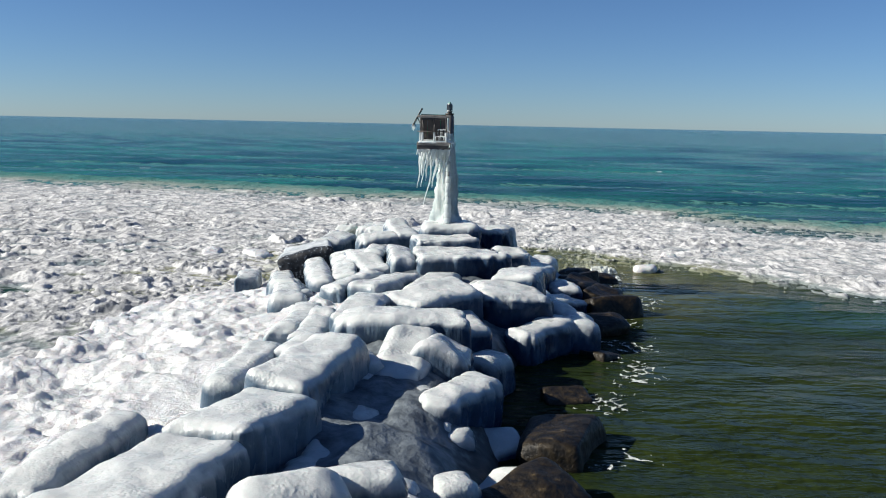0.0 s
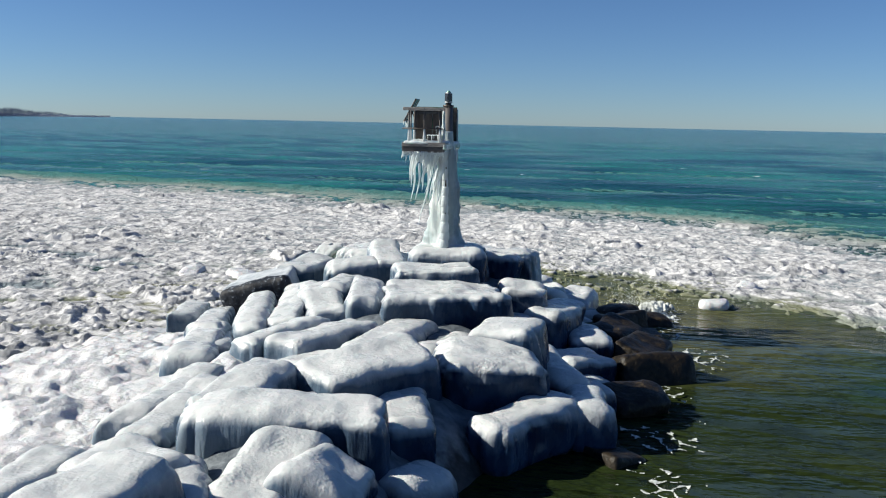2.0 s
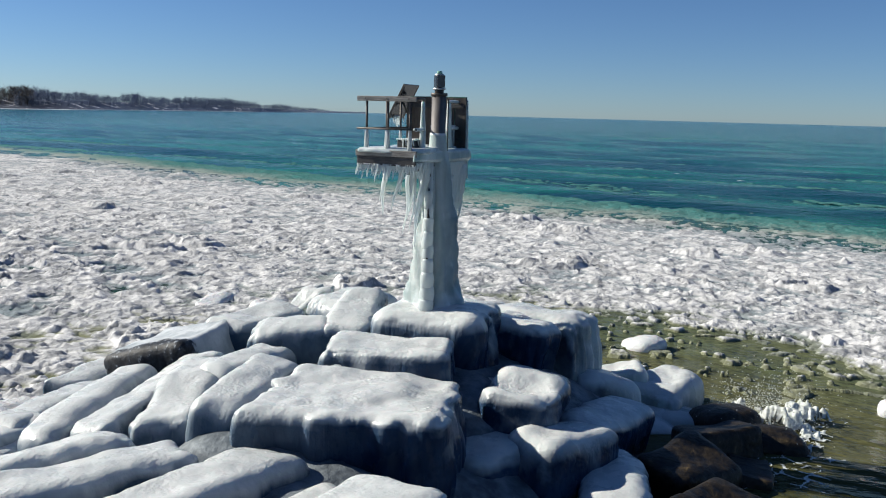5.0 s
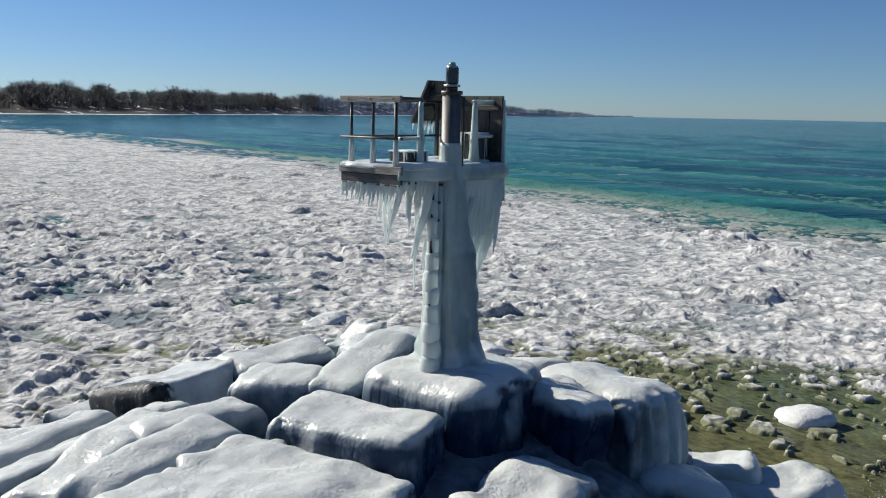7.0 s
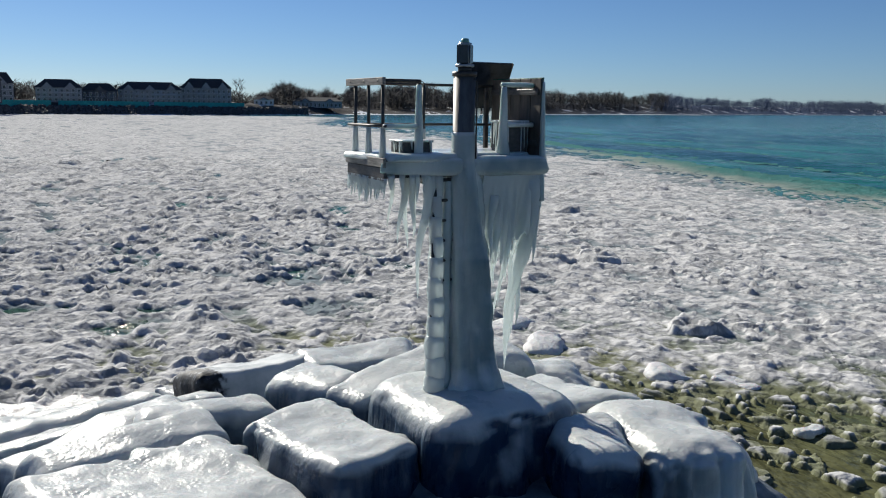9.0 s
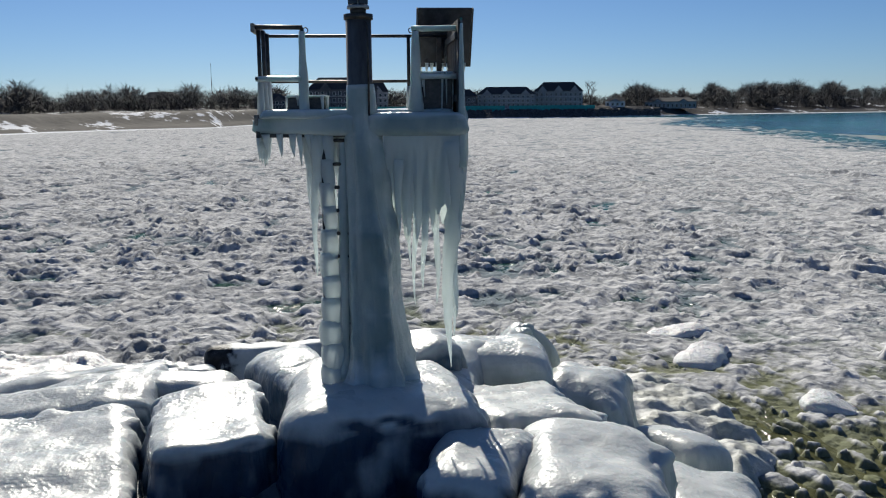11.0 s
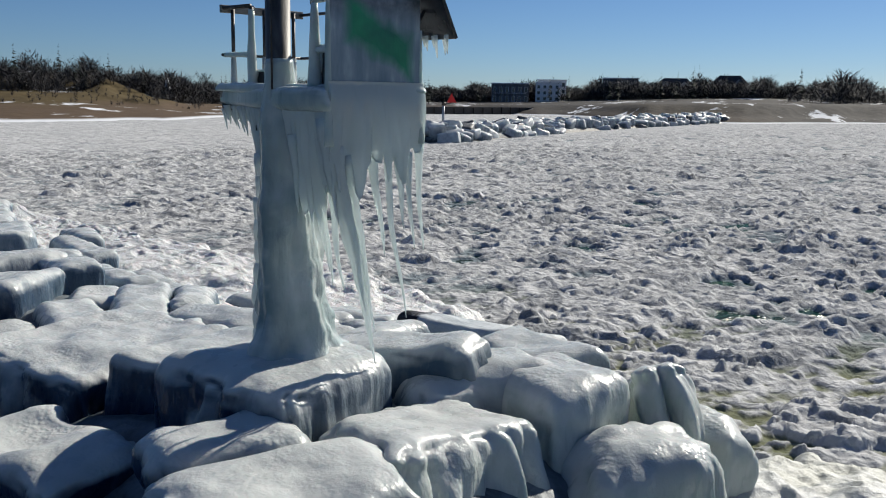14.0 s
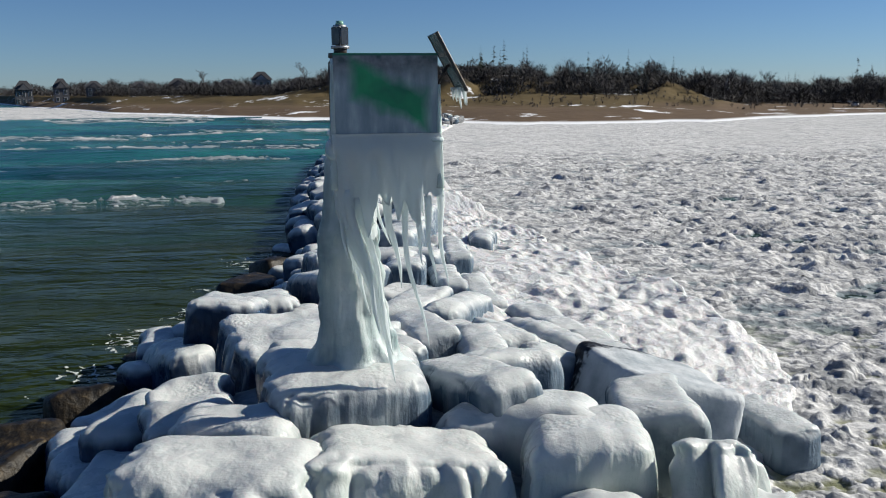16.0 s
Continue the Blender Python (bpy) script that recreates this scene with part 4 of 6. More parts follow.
# lumpy spray ice frozen on round the tip
def tip_shelf_mesh():
    xs, ys = np.linspace(-9.5, 0.5, 170), np.linspace(1.6, 8.8, 130)
    x, y = np.meshgrid(xs, ys, indexing="ij")
    d = 1 - np.hypot((x + 4.7) / 4.3, (y - 4.4) / 2.9) + 0.30 * fbm(x * 0.6, y * 0.6, None, 71, 3)
    edge = smooth(0.0, 0.28, d)
    wx, wy = x + 0.4 * fbm(x * 1.1, y * 1.1, None, 75, 3), y + 0.4 * fbm(x * 1.1 + 17, y * 1.1, None, 76, 3)
    lumps = 0.20 * np.abs(vnoise(wx * 0.9, wy * 0.9, None, 72)) + 0.06 * np.abs(vnoise(wx * 1.9, wy * 1.9, None, 73)) + 0.15 * fbm(x * 2.8, y * 2.8, None, 74, 4)
    z = -0.25 + edge * (0.42 + lumps + 0.35 * smooth(0.25, 0.9, d))
    f = grid_faces(len(xs), len(ys))
    f = f[(z.ravel()[f] > -0.2).any(1)]
    used, inv = np.unique(f, return_inverse=True)
    return mesh_of("ice_shelf", np.stack([x, y, z], -1).reshape(-1, 3)[used], inv.reshape(f.shape), TIP_ICE)


tagged(part("ice_shelf", tip_shelf_mesh(), None), "lumpy grey-white spray ice frozen round the tip", "ice shelf", kind="stuff")

# single floes that stand out of the slush
for i, (x, y, L, W) in enumerate(((9.25, 6.4, 0.9, 0.6), (11.1, 9.9, 0.8, 0.5), (-11.7, 8.1, 1.6, 0.8), (-9.5, 8.0, 1.4, 0.7),
                                  (-4.6, 10.3, 1.1, 0.7), (-5.7, 9.3, 1.0, 0.7), (-1.6, 9.3, 1.0, 0.6), (2.6, 9.6, 0.9, 0.6))):
    v, f = rounded_block(L, W, 0.5, 0.07, 400 + i, 0.2, 0.3, 0.05)
    v[:, 2] *= 0.55 + 0.3 * smooth(-0.5, 0.6, fbm(v[:, 0] * 1.6, v[:, 1] * 1.6, None, 90 + i, 2))
    ob = part("ice_floe", mesh_of("ice_floe", v, f, SHELF), None, "rounded white lump of floating ice", pose(x, y, 0.0, 4, -5, i * 47))
    tagged(ob, "", "ice floe", "loose ice floes round the tip")



# ---- the light tower ----
tower = thing("light_tower", "ice-sheathed steel light tower with a railed deck and green board", "light tower", pose(0, 0, 0))


def tbox(name, x0, x1, y0, y1, z0, z1, mat, label="", parent=None, bevel=0.006):
    return part(name, box_bm(x0, x1, y0, y1, z0, z1, bevel), parent or tower, label, None, mat)


def rod(name, a, c, r, mat, parent=None, label="", sides=8, lump=0.0, r2=None, seed=0):
    n = max(2, int((Vector(c) - Vector(a)).length / 0.09)) if lump else 2
    pts = [Vector(a).lerp(Vector(c), i / (n - 1)) for i in range(n)]
    rad = [r + ((r2 if r2 is not None else r) - r) * i / (n - 1) for i in range(n)]
    return part(name, tube_mesh(name, [([tuple(p) for p in pts], rad, sides, lump, seed)], mat), parent or tower, label)


BASE_Z, DECK_Z, RAIL_Z, MID_Z = 2.72, 5.90, 6.93, 6.32
W_X, E_X, S_Y, N_Y = -1.17, 0.06, -1.19, 1.13

# pole, with its ice growing wider towards the foot
rod("pole", (0, 0, 2.6), (0, 0, 7.0), 0.145, POLE_STEEL, None, "rust-streaked grey steel pole", 24)
rod("pole_flange", (0, 0, 6.97), (0, 0, 7.03), 0.165, STEEL, None, "dark flange", 20)
zs = np.linspace(2.66, 6.25, 60)
rr = np.interp(zs, [2.66, 2.8, 3.1, 3.8, 4.6, 5.2, 5.7, 6.0, 6.75], [0.54, 0.42, 0.355, 0.31, 0.272, 0.235, 0.20, 0.175, 0.125])
cx = np.interp(zs, [2.66, 4.6, 5.7, 6.75], [-0.06, -0.05, -0.01, 0.0])
cy = np.interp(zs, [2.66, 3.6, 4.6, 5.6, 6.75], [0.15, 0.12, 0.08, 0.03, 0.0])
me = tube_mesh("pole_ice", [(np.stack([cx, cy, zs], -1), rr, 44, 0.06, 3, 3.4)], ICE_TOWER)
# the ice has grown broader across the wind
for vert in me.vertices:
    k = float(np.interp(vert.co.z, [2.66, 4.6, 5.6, 5.9], [1.45, 1.40, 1.15, 1.0]))
    vert.co.x = -0.04 + (vert.co.x + 0.04) * k
    # frozen runs and shallow scallops down its length
    turn = math.atan2(vert.co.y, vert.co.x)
    swing = 0.034 * math.sin(5 * turn + 1.7 * math.sin(vert.co.z * 1.3)) + 0.018 * math.sin(11 * turn + 2.0 * vert.co.z) + 0.035 * noise.noise(vert.co * 3.1) + 0.02 * noise.noise(vert.co * 8.0)
    grow = 1 + swing / 0.32 * min(1.0, max(0.0, (6.1 - vert.co.z) / 0.8))
    vert.co.x, vert.co.y = vert.co.x * grow, vert.co.y * grow
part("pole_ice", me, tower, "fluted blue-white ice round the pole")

# lantern
lantern = rod("lantern", (0, 0, 7.12), (0, 0, 7.36), 0.062, WOOD_DARK, None, "small dark lantern", 16)
rod("base_ring", (0, 0, 7.09), (0, 0, 7.125), 0.125, GREY_METAL, lantern, "pale metal ring", 20)
rod("neck", (0, 0, 7.03), (0, 0, 7.09), 0.09, STEEL, lantern, "", 16)
rod("cap", (0, 0, 7.40), (0, 0, 7.455), 0.06, GREEN_CAP, lantern, "pale green cap", 16, 0, 0.045)
rod("collar", (0, 0, 7.36), (0, 0, 7.40), 0.088, GREY_METAL, lantern, "", 16)
for k in range(4):
    a = math.radians(45 + 90 * k)
    m = Matrix.Rotation(a, 4, "Z")
    bm = box_bm(0.078, 0.092, -0.07, 0.07, 7.14, 7.37, 0.003)
    bm.transform(m)
    part("solar_face", bm, lantern, "dark solar cell face", None, PANEL)
for k in range(4):
    a = math.radians(90 * k)
    p = (0.097 * math.cos(a), 0.097 * math.sin(a))
    rod("corner_post", (*p, 7.1), (*p, 7.38), 0.008, GREY_METAL, lantern, "", 6)

# deck
deck = tbox("deck", W_X, E_X, S_Y + 0.045, N_Y - 0.02, DECK_Z - 0.05, DECK_Z, WOOD_DARK, "dark wet timber deck")
for k in range(3):
    x = W_X + 0.06 + k * 0.53
    tbox("joist", x, x + 0.08, S_Y + 0.06, N_Y - 0.03, DECK_Z - 0.24, DECK_Z - 0.054, WOOD_DARK, "", deck)
tbox("south_fascia", W_X - 0.03, E_X + 0.02, S_Y - 0.01, S_Y + 0.035, DECK_Z - 0.10, DECK_Z + 0.02, WOOD, "weathered grey plank", deck)
tbox("south_beam", W_X, E_X, S_Y + 0.005, S_Y + 0.05, DECK_Z - 0.27, DECK_Z - 0.105, WOOD_DARK, "dark timber beam", deck)
tbox("north_beam", W_X, E_X, N_Y - 0.075, N_Y - 0.024, DECK_Z - 0.27, DECK_Z - 0.055, WOOD_DARK, "", deck)
tbox("west_beam", W_X - 0.04, W_X - 0.004, S_Y + 0.06, N_Y - 0.08, DECK_Z - 0.24, DECK_Z - 0.03, WOOD_DARK, "", deck)
tbox("cross_beam", W_X + 0.06, 0.1, -0.10, 0.10, DECK_Z - 0.42, DECK_Z - 0.245, STEEL, "", deck)

# guard rails
tbox("top_plank", W_X - 0.01, 0.055, -1.20, -1.155, RAIL_Z - 0.095, RAIL_Z, WOOD, "weathered grey plank with bolt holes")
for x in (-1.0, -0.55, -0.09):
    rod("post", (x, -1.13, DECK_Z), (x, -1.13, RAIL_Z - 0.03), 0.024, STEEL, None, "dark steel post")
    rod("post_ice", (x, -1.13, DECK_Z - 0.02), (x, -1.13, DECK_Z + 0.42), 0.052, ICICLE, None, "white ice on the post", 9, 0.012, 0.03, 7)
    rod("bolt", (x, -1.205, RAIL_Z - 0.045), (x, -1.198, RAIL_Z - 0.045), 0.014, STEEL, None, "", 8)
rod("mid_rail", (-1.2, -1.155, MID_Z), (0.06, -1.155, MID_Z), 0.018, STEEL)
for y in (-0.03, 0.62):
    rod("post", (-1.13, y, DECK_Z), (-1.13, y, 6.88), 0.022, STEEL, None, "dark steel post")
    rod("post_ice", (-1.13, y, DECK_Z - 0.02), (-1.13, y, DECK_Z + 0.36), 0.045, ICICLE, None, "", 9, 0.012, 0.028, 8)
rod("top_rail", (-1.13, -1.15, 6.88), (-1.13, 1.10, 6.88), 0.02, STEEL)
rod("mid_rail", (-1.13, -1.15, MID_Z), (-1.13, 1.10, MID_Z), 0.018, STEEL)
rod("top_rail", (0.02, -1.17, 6.89), (-0.03, -0.63, 6.89), 0.026, STEEL)
rod("mid_rail", (0.02, -1.17, MID_Z), (-0.03, -0.63, MID_Z), 0.032, ICE_TOWER, None, "rail cased in ice", 8, 0.01)
for y, rb in ((-0.64, 0.065), (0.645, 0.10)):
    rod("post", (-0.05, y, DECK_Z), (-0.05, y, 6.89), 0.024, STEEL, None, "dark steel post")
    rod("post_ice", (-0.05, y, DECK_Z - 0.03), (-0.05, y, 6.85), rb, ICE_TOWER, None, "smooth ice sleeve", 12, 0.02, 0.036, 5)
rod("top_rail", (-0.05, 0.60, 6.88), (-0.05, 1.12, 6.88), 0.032, ICE_TOWER, None, "rail cased in ice", 8, 0.012)
rod("mid_rail", (-0.05, 0.64, MID_Z + 0.02), (-0.05, 1.12, MID_Z + 0.02), 0.035, ICE_TOWER, None, "", 8, 0.012)
for y in (-0.60, 0.60):
    pts = [(-0.05, y + 0.03 * math.cos(a), 6.86 + 0.03 * math.sin(a)) for a in np.linspace(0, 2 * math.pi, 14)]
    part("eye_ring", tube_mesh("eye_ring", [(pts, [0.006] * 14, 6)], STEEL), tower)
# bent conduit along the pole
pts = [(0.16, 0.10, 5.9), (0.16, 0.10, 6.9), (0.13, 0.08, 6.94), (0.06, 0.05, 6.95)]
part("conduit", tube_mesh("conduit", [(pts, [0.012] * 4, 6)], STEEL), tower, "thin dark conduit")

# day board on the lake side
m, nt, b = material("green_board_under_ice", (0.1, 0.3, 0.2), 0.2)
lx, lz = pos_axis(nt, "X"), pos_axis(nt, "Z")
warp = math_n(nt, "MULTIPLY", math_n(nt, "SUBTRACT", noise_fac(nt, 3.0, 3, "World"), 0.5), 0.22)
u = math_n(nt, "ADD", lx, 0.52)
line = math_n(nt, "ADD", math_n(nt, "ADD", math_n(nt, "SUBTRACT", lz, 6.50), math_n(nt, "MULTIPLY", u, -0.42)), warp)
inside = math_n(nt, "SUBTRACT", 0.25, math_n(nt, "ABSOLUTE", line))
span = math_n(nt, "SUBTRACT", 0.50, math_n(nt, "ABSOLUTE", math_n(nt, "ADD", u, 0.04)))
patchy = map_range(nt, math_n(nt, "MINIMUM", inside, span), -0.05, 0.12)
rime = noise_fac(nt, 9, 4, "World", 0.5, (1, 1, 0.25))
frost = ramp(nt, rime, [(0.3, (0.17, 0.22, 0.26)), (0.55, (0.27, 0.32, 0.37)), (0.75, (0.42, 0.48, 0.52))])
grey = mixc(nt, map_range(nt, math_n(nt, "ADD", lz, warp), 6.60, 6.85), frost, ramp(nt, noise_fac(nt, 6, 4, "World"), [(0.35, (0.06, 0.075, 0.08)), (0.65, (0.22, 0.22, 0.25))]))
edge = map_range(nt, lz, 6.945, 6.965)
col = mixc(nt, patchy, grey, ramp(nt, noise_fac(nt, 2.5, 3, "World"), [(0.35, (0.010, 0.14, 0.075)), (0.65, (0.02, 0.27, 0.11))]))
nt.links.new(mixc(nt, edge, col, (0.02, 0.12, 0.08)), b.inputs["Base Color"])
bump(nt, b, rime, 0.35, 0.02)
BOARD = m
board = tbox("day_board", -1.165, 0.137, 1.14, 1.17, 5.74, 6.985, BOARD, "square green board frosted with grey ice")
for k in range(5):
    x = -1.15 + k * 0.26
    tbox("back_plank", x, x + 0.245, 1.115, 1.137, 5.78, 6.97, PLY, "", board, 0.004)
for z in (6.05, 6.75):
    tbox("back_batten", -1.13, 0.1, 1.085, 1.112, z, z + 0.08, WOOD_DARK, "", board)
rod("board_edge_ice", (0.15, 1.155, 5.3), (0.15, 1.155, 6.92), 0.055, ICE_TOWER, board, "ice along the board's edge", 9, 0.02, 0.02, 3)
rod("board_edge_ice", (-1.18, 1.155, 5.3), (-1.18, 1.155, 6.6), 0.06, ICE_TOWER, board, "", 9, 0.02, 0.018, 4)

# tilted solar panel at the corner of the board
solar = part("solar_panel", box_bm(-0.40, 0.40, -0.34, 0.34, -0.015, 0.015, 0.004), tower, "dark tilted solar panel", pose(-1.30, 1.09, 6.87, 0, -62, 0), PANEL)
tbox("panel_frame", -0.40, 0.40, -0.362, -0.342, -0.022, 0.022, STEEL, "", solar)
tbox("panel_frame", -0.40, 0.40, 0.342, 0.362, -0.022, 0.022, STEEL, "", solar)
rod("panel_arm", (-1.18, 1.06, 6.60), (-1.30, 1.09, 6.84), 0.02, STEEL)
tbox("panel_post", -1.17, -1.11, 0.98, 1.04, DECK_Z, 6.86, STEEL, "dark upright")

# boxes on the deck, half under ice
def iced_box(x0, x1, y0, y1, z1, label):
    ob = tbox("battery_box", x0, x1, y0, y1, DECK_Z, z1, WOOD_DARK, label, None, 0.012)
    rnd2 = random.Random(int(x0 * 100))
    tbox("ice_cap", x0 - 0.02, x1 + 0.02, y0 - 0.02, y1 + 0.02, z1 + 0.002, z1 + 0.03, ICE_TOWER, "ice crust", ob, 0.012)
    for k in range(16):
        s = rnd2.random()
        side = k % 4
        px, py = [(x0 + s * (x1 - x0), y0 - 0.012), (x1 + 0.012, y0 + s * (y1 - y0)), (x0 + s * (x1 - x0), y1 + 0.012), (x0 - 0.012, y0 + s * (y1 - y0))][side]
        ln = rnd2.uniform(0.3, 1.0) * (z1 - DECK_Z)
        rod("drip", (px, py, z1 + 0.02), (px + 0.01, py + rnd2.uniform(-0.02, 0.02), z1 - ln), rnd2.uniform(0.012, 0.024), ICICLE, ob, "", 6, 0.004, 0.006, k)


iced_box(-0.50, -0.12, -0.83, -0.40, 6.11, "small dark box crusted with ice")
iced_box(-0.45, -0.09, 0.70, 1.07, 6.37, "dark wooden box streaked with ice")
# ice lying on the deck
v, f = rounded_block(1.22, 2.28, 0.10, 26, 77, 0.045, 0.03, 0.02)
part("deck_ice", mesh_of("deck_ice", v, f, ICE_TOWER), tower, "ice crust on the deck", pose(-0.55, -0.02, DECK_Z + 0.02))
v, f = rounded_block(0.18, 2.30, 0.24, 22, 78, 0.09, 0.05, 0.05)
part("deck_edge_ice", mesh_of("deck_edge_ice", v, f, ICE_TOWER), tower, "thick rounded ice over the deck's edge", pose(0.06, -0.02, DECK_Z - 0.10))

# rungs beside the pole, cased in ice
rod("ladder_rail", (0.02, -0.47, 2.75), (0.02, -0.42, 5.85), 0.03, STEEL, None, "dark ladder rail", 8)
for k in range(11):
    z = 2.92 + 0.27 * k
    rung = rod("rung", (0.02, -0.46, z), (0.0, -0.12, z), 0.022, STEEL, None, "", 8)
    # ice hangs from each rung in a scallop that widens downwards
    s = np.linspace(0, 1, 9)
    wide = 0.17 - 0.009 * k
    part("rung_ice", tube_mesh("rung_ice", [(np.stack([0.01 - 0.02 * s, -0.40 + 0.02 * s + 0.012 * math.sin(k * 2.1), z + 0.06 - 0.36 * s], -1), 0.05 + (wide - 0.06) * np.sin(np.pi * (0.22 + 0.6 * s)) ** 0.8, 12, 0.03, 40 + k, 5.0)], ICICLE), rung, "scalloped ice on the rung")


zs = np.linspace(2.8, 5.6, 30)
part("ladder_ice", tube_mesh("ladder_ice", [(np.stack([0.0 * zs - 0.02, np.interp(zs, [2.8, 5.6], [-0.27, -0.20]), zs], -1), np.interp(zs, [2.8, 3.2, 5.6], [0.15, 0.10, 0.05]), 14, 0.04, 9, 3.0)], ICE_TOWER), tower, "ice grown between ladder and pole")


# icicles: drawn out by the wind towards the west
def icicle(x, y, z, length, r, lean=0.22, leany=0.0, parent=None, seed=0):
    n = max(6, int(length / 0.10))
    s = np.linspace(0, 1, n)
    wob = 0.02 * length * np.sin(s * 7 + seed)
    pts = np.stack([x - lean * length * s ** 1.2 + wob, y + leany * length * s + 0.5 * wob, z - length * s], -1)
    rad = r * (1 - s) ** 0.75 + 0.004
    return part("icicle", tube_mesh("icicle", [(pts, rad, 7, r * 0.35, seed, 9.0)], ICICLE), parent or tower)


rnd = random.Random(11)
# small fringe under the south beam
for k in range(34):
    x = W_X + 0.02 + 1.2 * k / 33
    icicle(x, S_Y + 0.03, DECK_Z - 0.24, rnd.uniform(0.12, 0.36), rnd.uniform(0.02, 0.036), rnd.uniform(0.1, 0.3), 0, None, k)
# long drawn-out ones under the deck
for x, ln, r, lean in ((-1.02, 0.95, 0.05, 0.13), (-0.93, 1.15, 0.06, 0.13), (-0.80, 0.8, 0.05, 0.15), (-0.62, 0.7, 0.05, 0.2), (-0.45, 1.0, 0.055, 0.25), (-0.30, 1.35, 0.06, 0.25), (-0.2, 0.9, 0.055, 0.2), (-0.12, 1.5, 0.065, 0.17), (-0.02, 1.7, 0.075, 0.13)):
    icicle(x, -0.52 + rnd.uniform(-0.25, 0.35), DECK_Z - 0.2, ln, r, lean, rnd.uniform(-0.05, 0.12), None, int(ln * 100))
# under the east edge
for y in (-1.08, -0.92, -0.78, -0.7, -0.6, -0.55, -0.47, -0.4):
    icicle(0.05, y, DECK_Z - 0.2, rnd.uniform(0.18, 0.5), rnd.uniform(0.022, 0.045), 0.12, 0.05, None, int(y * 50) % 40)


# frozen curtain below the board
def curtain(name, p0, p1, z_top, drop, thick, seed, lean, label):
    nu, nv = 44, 26
    U, S = np.meshgrid(np.linspace(0, 1, nu), np.linspace(0, 1, nv), indexing="ij")
    d = drop * (0.72 + 0.45 * np.abs(fbm(U * 7, U * 0 + seed, None, seed, 3)) * 2)
    x = p0[0] + (p1[0] - p0[0]) * U - lean * d * S ** 1.3
    y = p0[1] + (p1[1] - p0[1]) * U
    z = z_top - d * S
    flute = fbm(U * 14, S * 1.2, None, seed + 2, 3)
    t = thick * (1 - S) ** 0.6 * (0.6 + 0.5 * flute) * smooth(-0.02, 0.22, S) + 0.006
    nx, ny = -(p1[1] - p0[1]), p1[0] - p0[0]
    ln = math.hypot(nx, ny)
    nx, ny = nx / ln, ny / ln
    wave = 0.11 * flute * smooth(0.0, 0.5, S)
    a = np.stack([x + nx * (t + wave), y + ny * (t + wave), z], -1).reshape(-1, 3)
    c = np.stack([x - nx * (t - wave), y - ny * (t - wave), z], -1).reshape(-1, 3)
    f = grid_faces(nu, nv)
    n = len(a)
    idx = np.arange(n).reshape(nu, nv)
    rims = []
    for line in (idx[0], idx[-1][::-1], idx[:, -1], idx[:, 0][::-1]):
        rims.append(np.stack([line[:-1], line[1:], line[1:] + n, line[:-1] + n], -1))
    faces = np.concatenate([f, f[:, ::-1] + n] + [r[:, ::-1] for r in rims])
    return part(name, mesh_of(name, np.concatenate([a, c]), faces, ICICLE), tower, label)


curtain("ice_curtain", (0.17, 1.185), (-1.2, 1.19), 6.00, 1.02, 0.075, 3, 0.03, "frozen curtain hanging below the board")
curtain("ice_curtain", (0.10, 0.25), (0.14, 1.15), 5.85, 1.35, 0.07, 8, 0.10, "frozen curtain below the deck")
curtain("ice_curtain", (-0.25, 0.35), (-0.2, 1.1), 5.70, 1.0, 0.05, 13, 0.12, "")
for x, y, z, ln, r, lean in ((0.06, 1.06, 5.6, 2.9, 0.13, 0.235), (0.0, 1.12, 5.3, 1.9, 0.08, 0.22), (-0.16, 1.1, 5.2, 2.1, 0.06, 0.2), (-0.5, 1.12, 5.2, 1.2, 0.06, 0.16), (-0.68, 1.14, 5.2, 2.0, 0.045, 0.16),
                             (-0.85, 1.15, 5.2, 0.9, 0.05, 0.12), (-1.0, 1.15, 5.2, 1.15, 0.045, 0.1), (-1.16, 1.15, 5.3, 1.3, 0.05, 0.08), (0.05, 0.72, 5.3, 1.5, 0.07, 0.15), (0.05, 0.55, 5.3, 1.2, 0.05, 0.12),
                             (-0.1, 0.62, 5.3, 1.7, 0.05, 0.12), (-0.02, 0.88, 5.2, 1.6, 0.06, 0.16), (0.1, 0.42, 5.4, 0.9, 0.06, 0.08)):
    icicle(x, y, z, ln, r, lean, 0.0, None, int(ln * 37))
for k in range(9):
    icicle(-1.44 - rnd.uniform(-0.05, 0.06), 0.80 + 0.07 * k, 6.56, rnd.uniform(0.12, 0.28), 0.022, 0.12, 0, None, k)



# ---- the far shore ----
SH_A = [-242, -235, -224, -218, -212, -204, -200, -195, -188, -181.6, -178, -170, -161.5, -154, -148, -143, -136, -131.5, -126.5, -119.6, -116.4, -107, -105, -97, -89.8, -84.3, -77.5, -73, -70, -66, -58]
SH_R = [3500, 2000, 1100, 950, 740, 630, 580, 505, 485, 462, 400, 285, 262, 224, 232, 268, 290, 278, 230, 190, 170, 156, 152, 168, 199, 223, 291, 466, 900, 1500, 3000]


def shore_r(a):
    return np.interp(a, SH_A, SH_R)


def bearing(x, y):
    a = np.degrees(np.arctan2(y, x))
    return np.where(a > 90, a - 360, a)


def low_lying(a):
    """How much of the shore's height is left where the harbour land lies low."""
    return np.interp(a, [-178, -163, -155, -148, -140, -132, -125, -118, -112], [1.0, 0.85, 0.80, 0.70, 0.42, 0.24, 0.26, 0.36, 1.0])


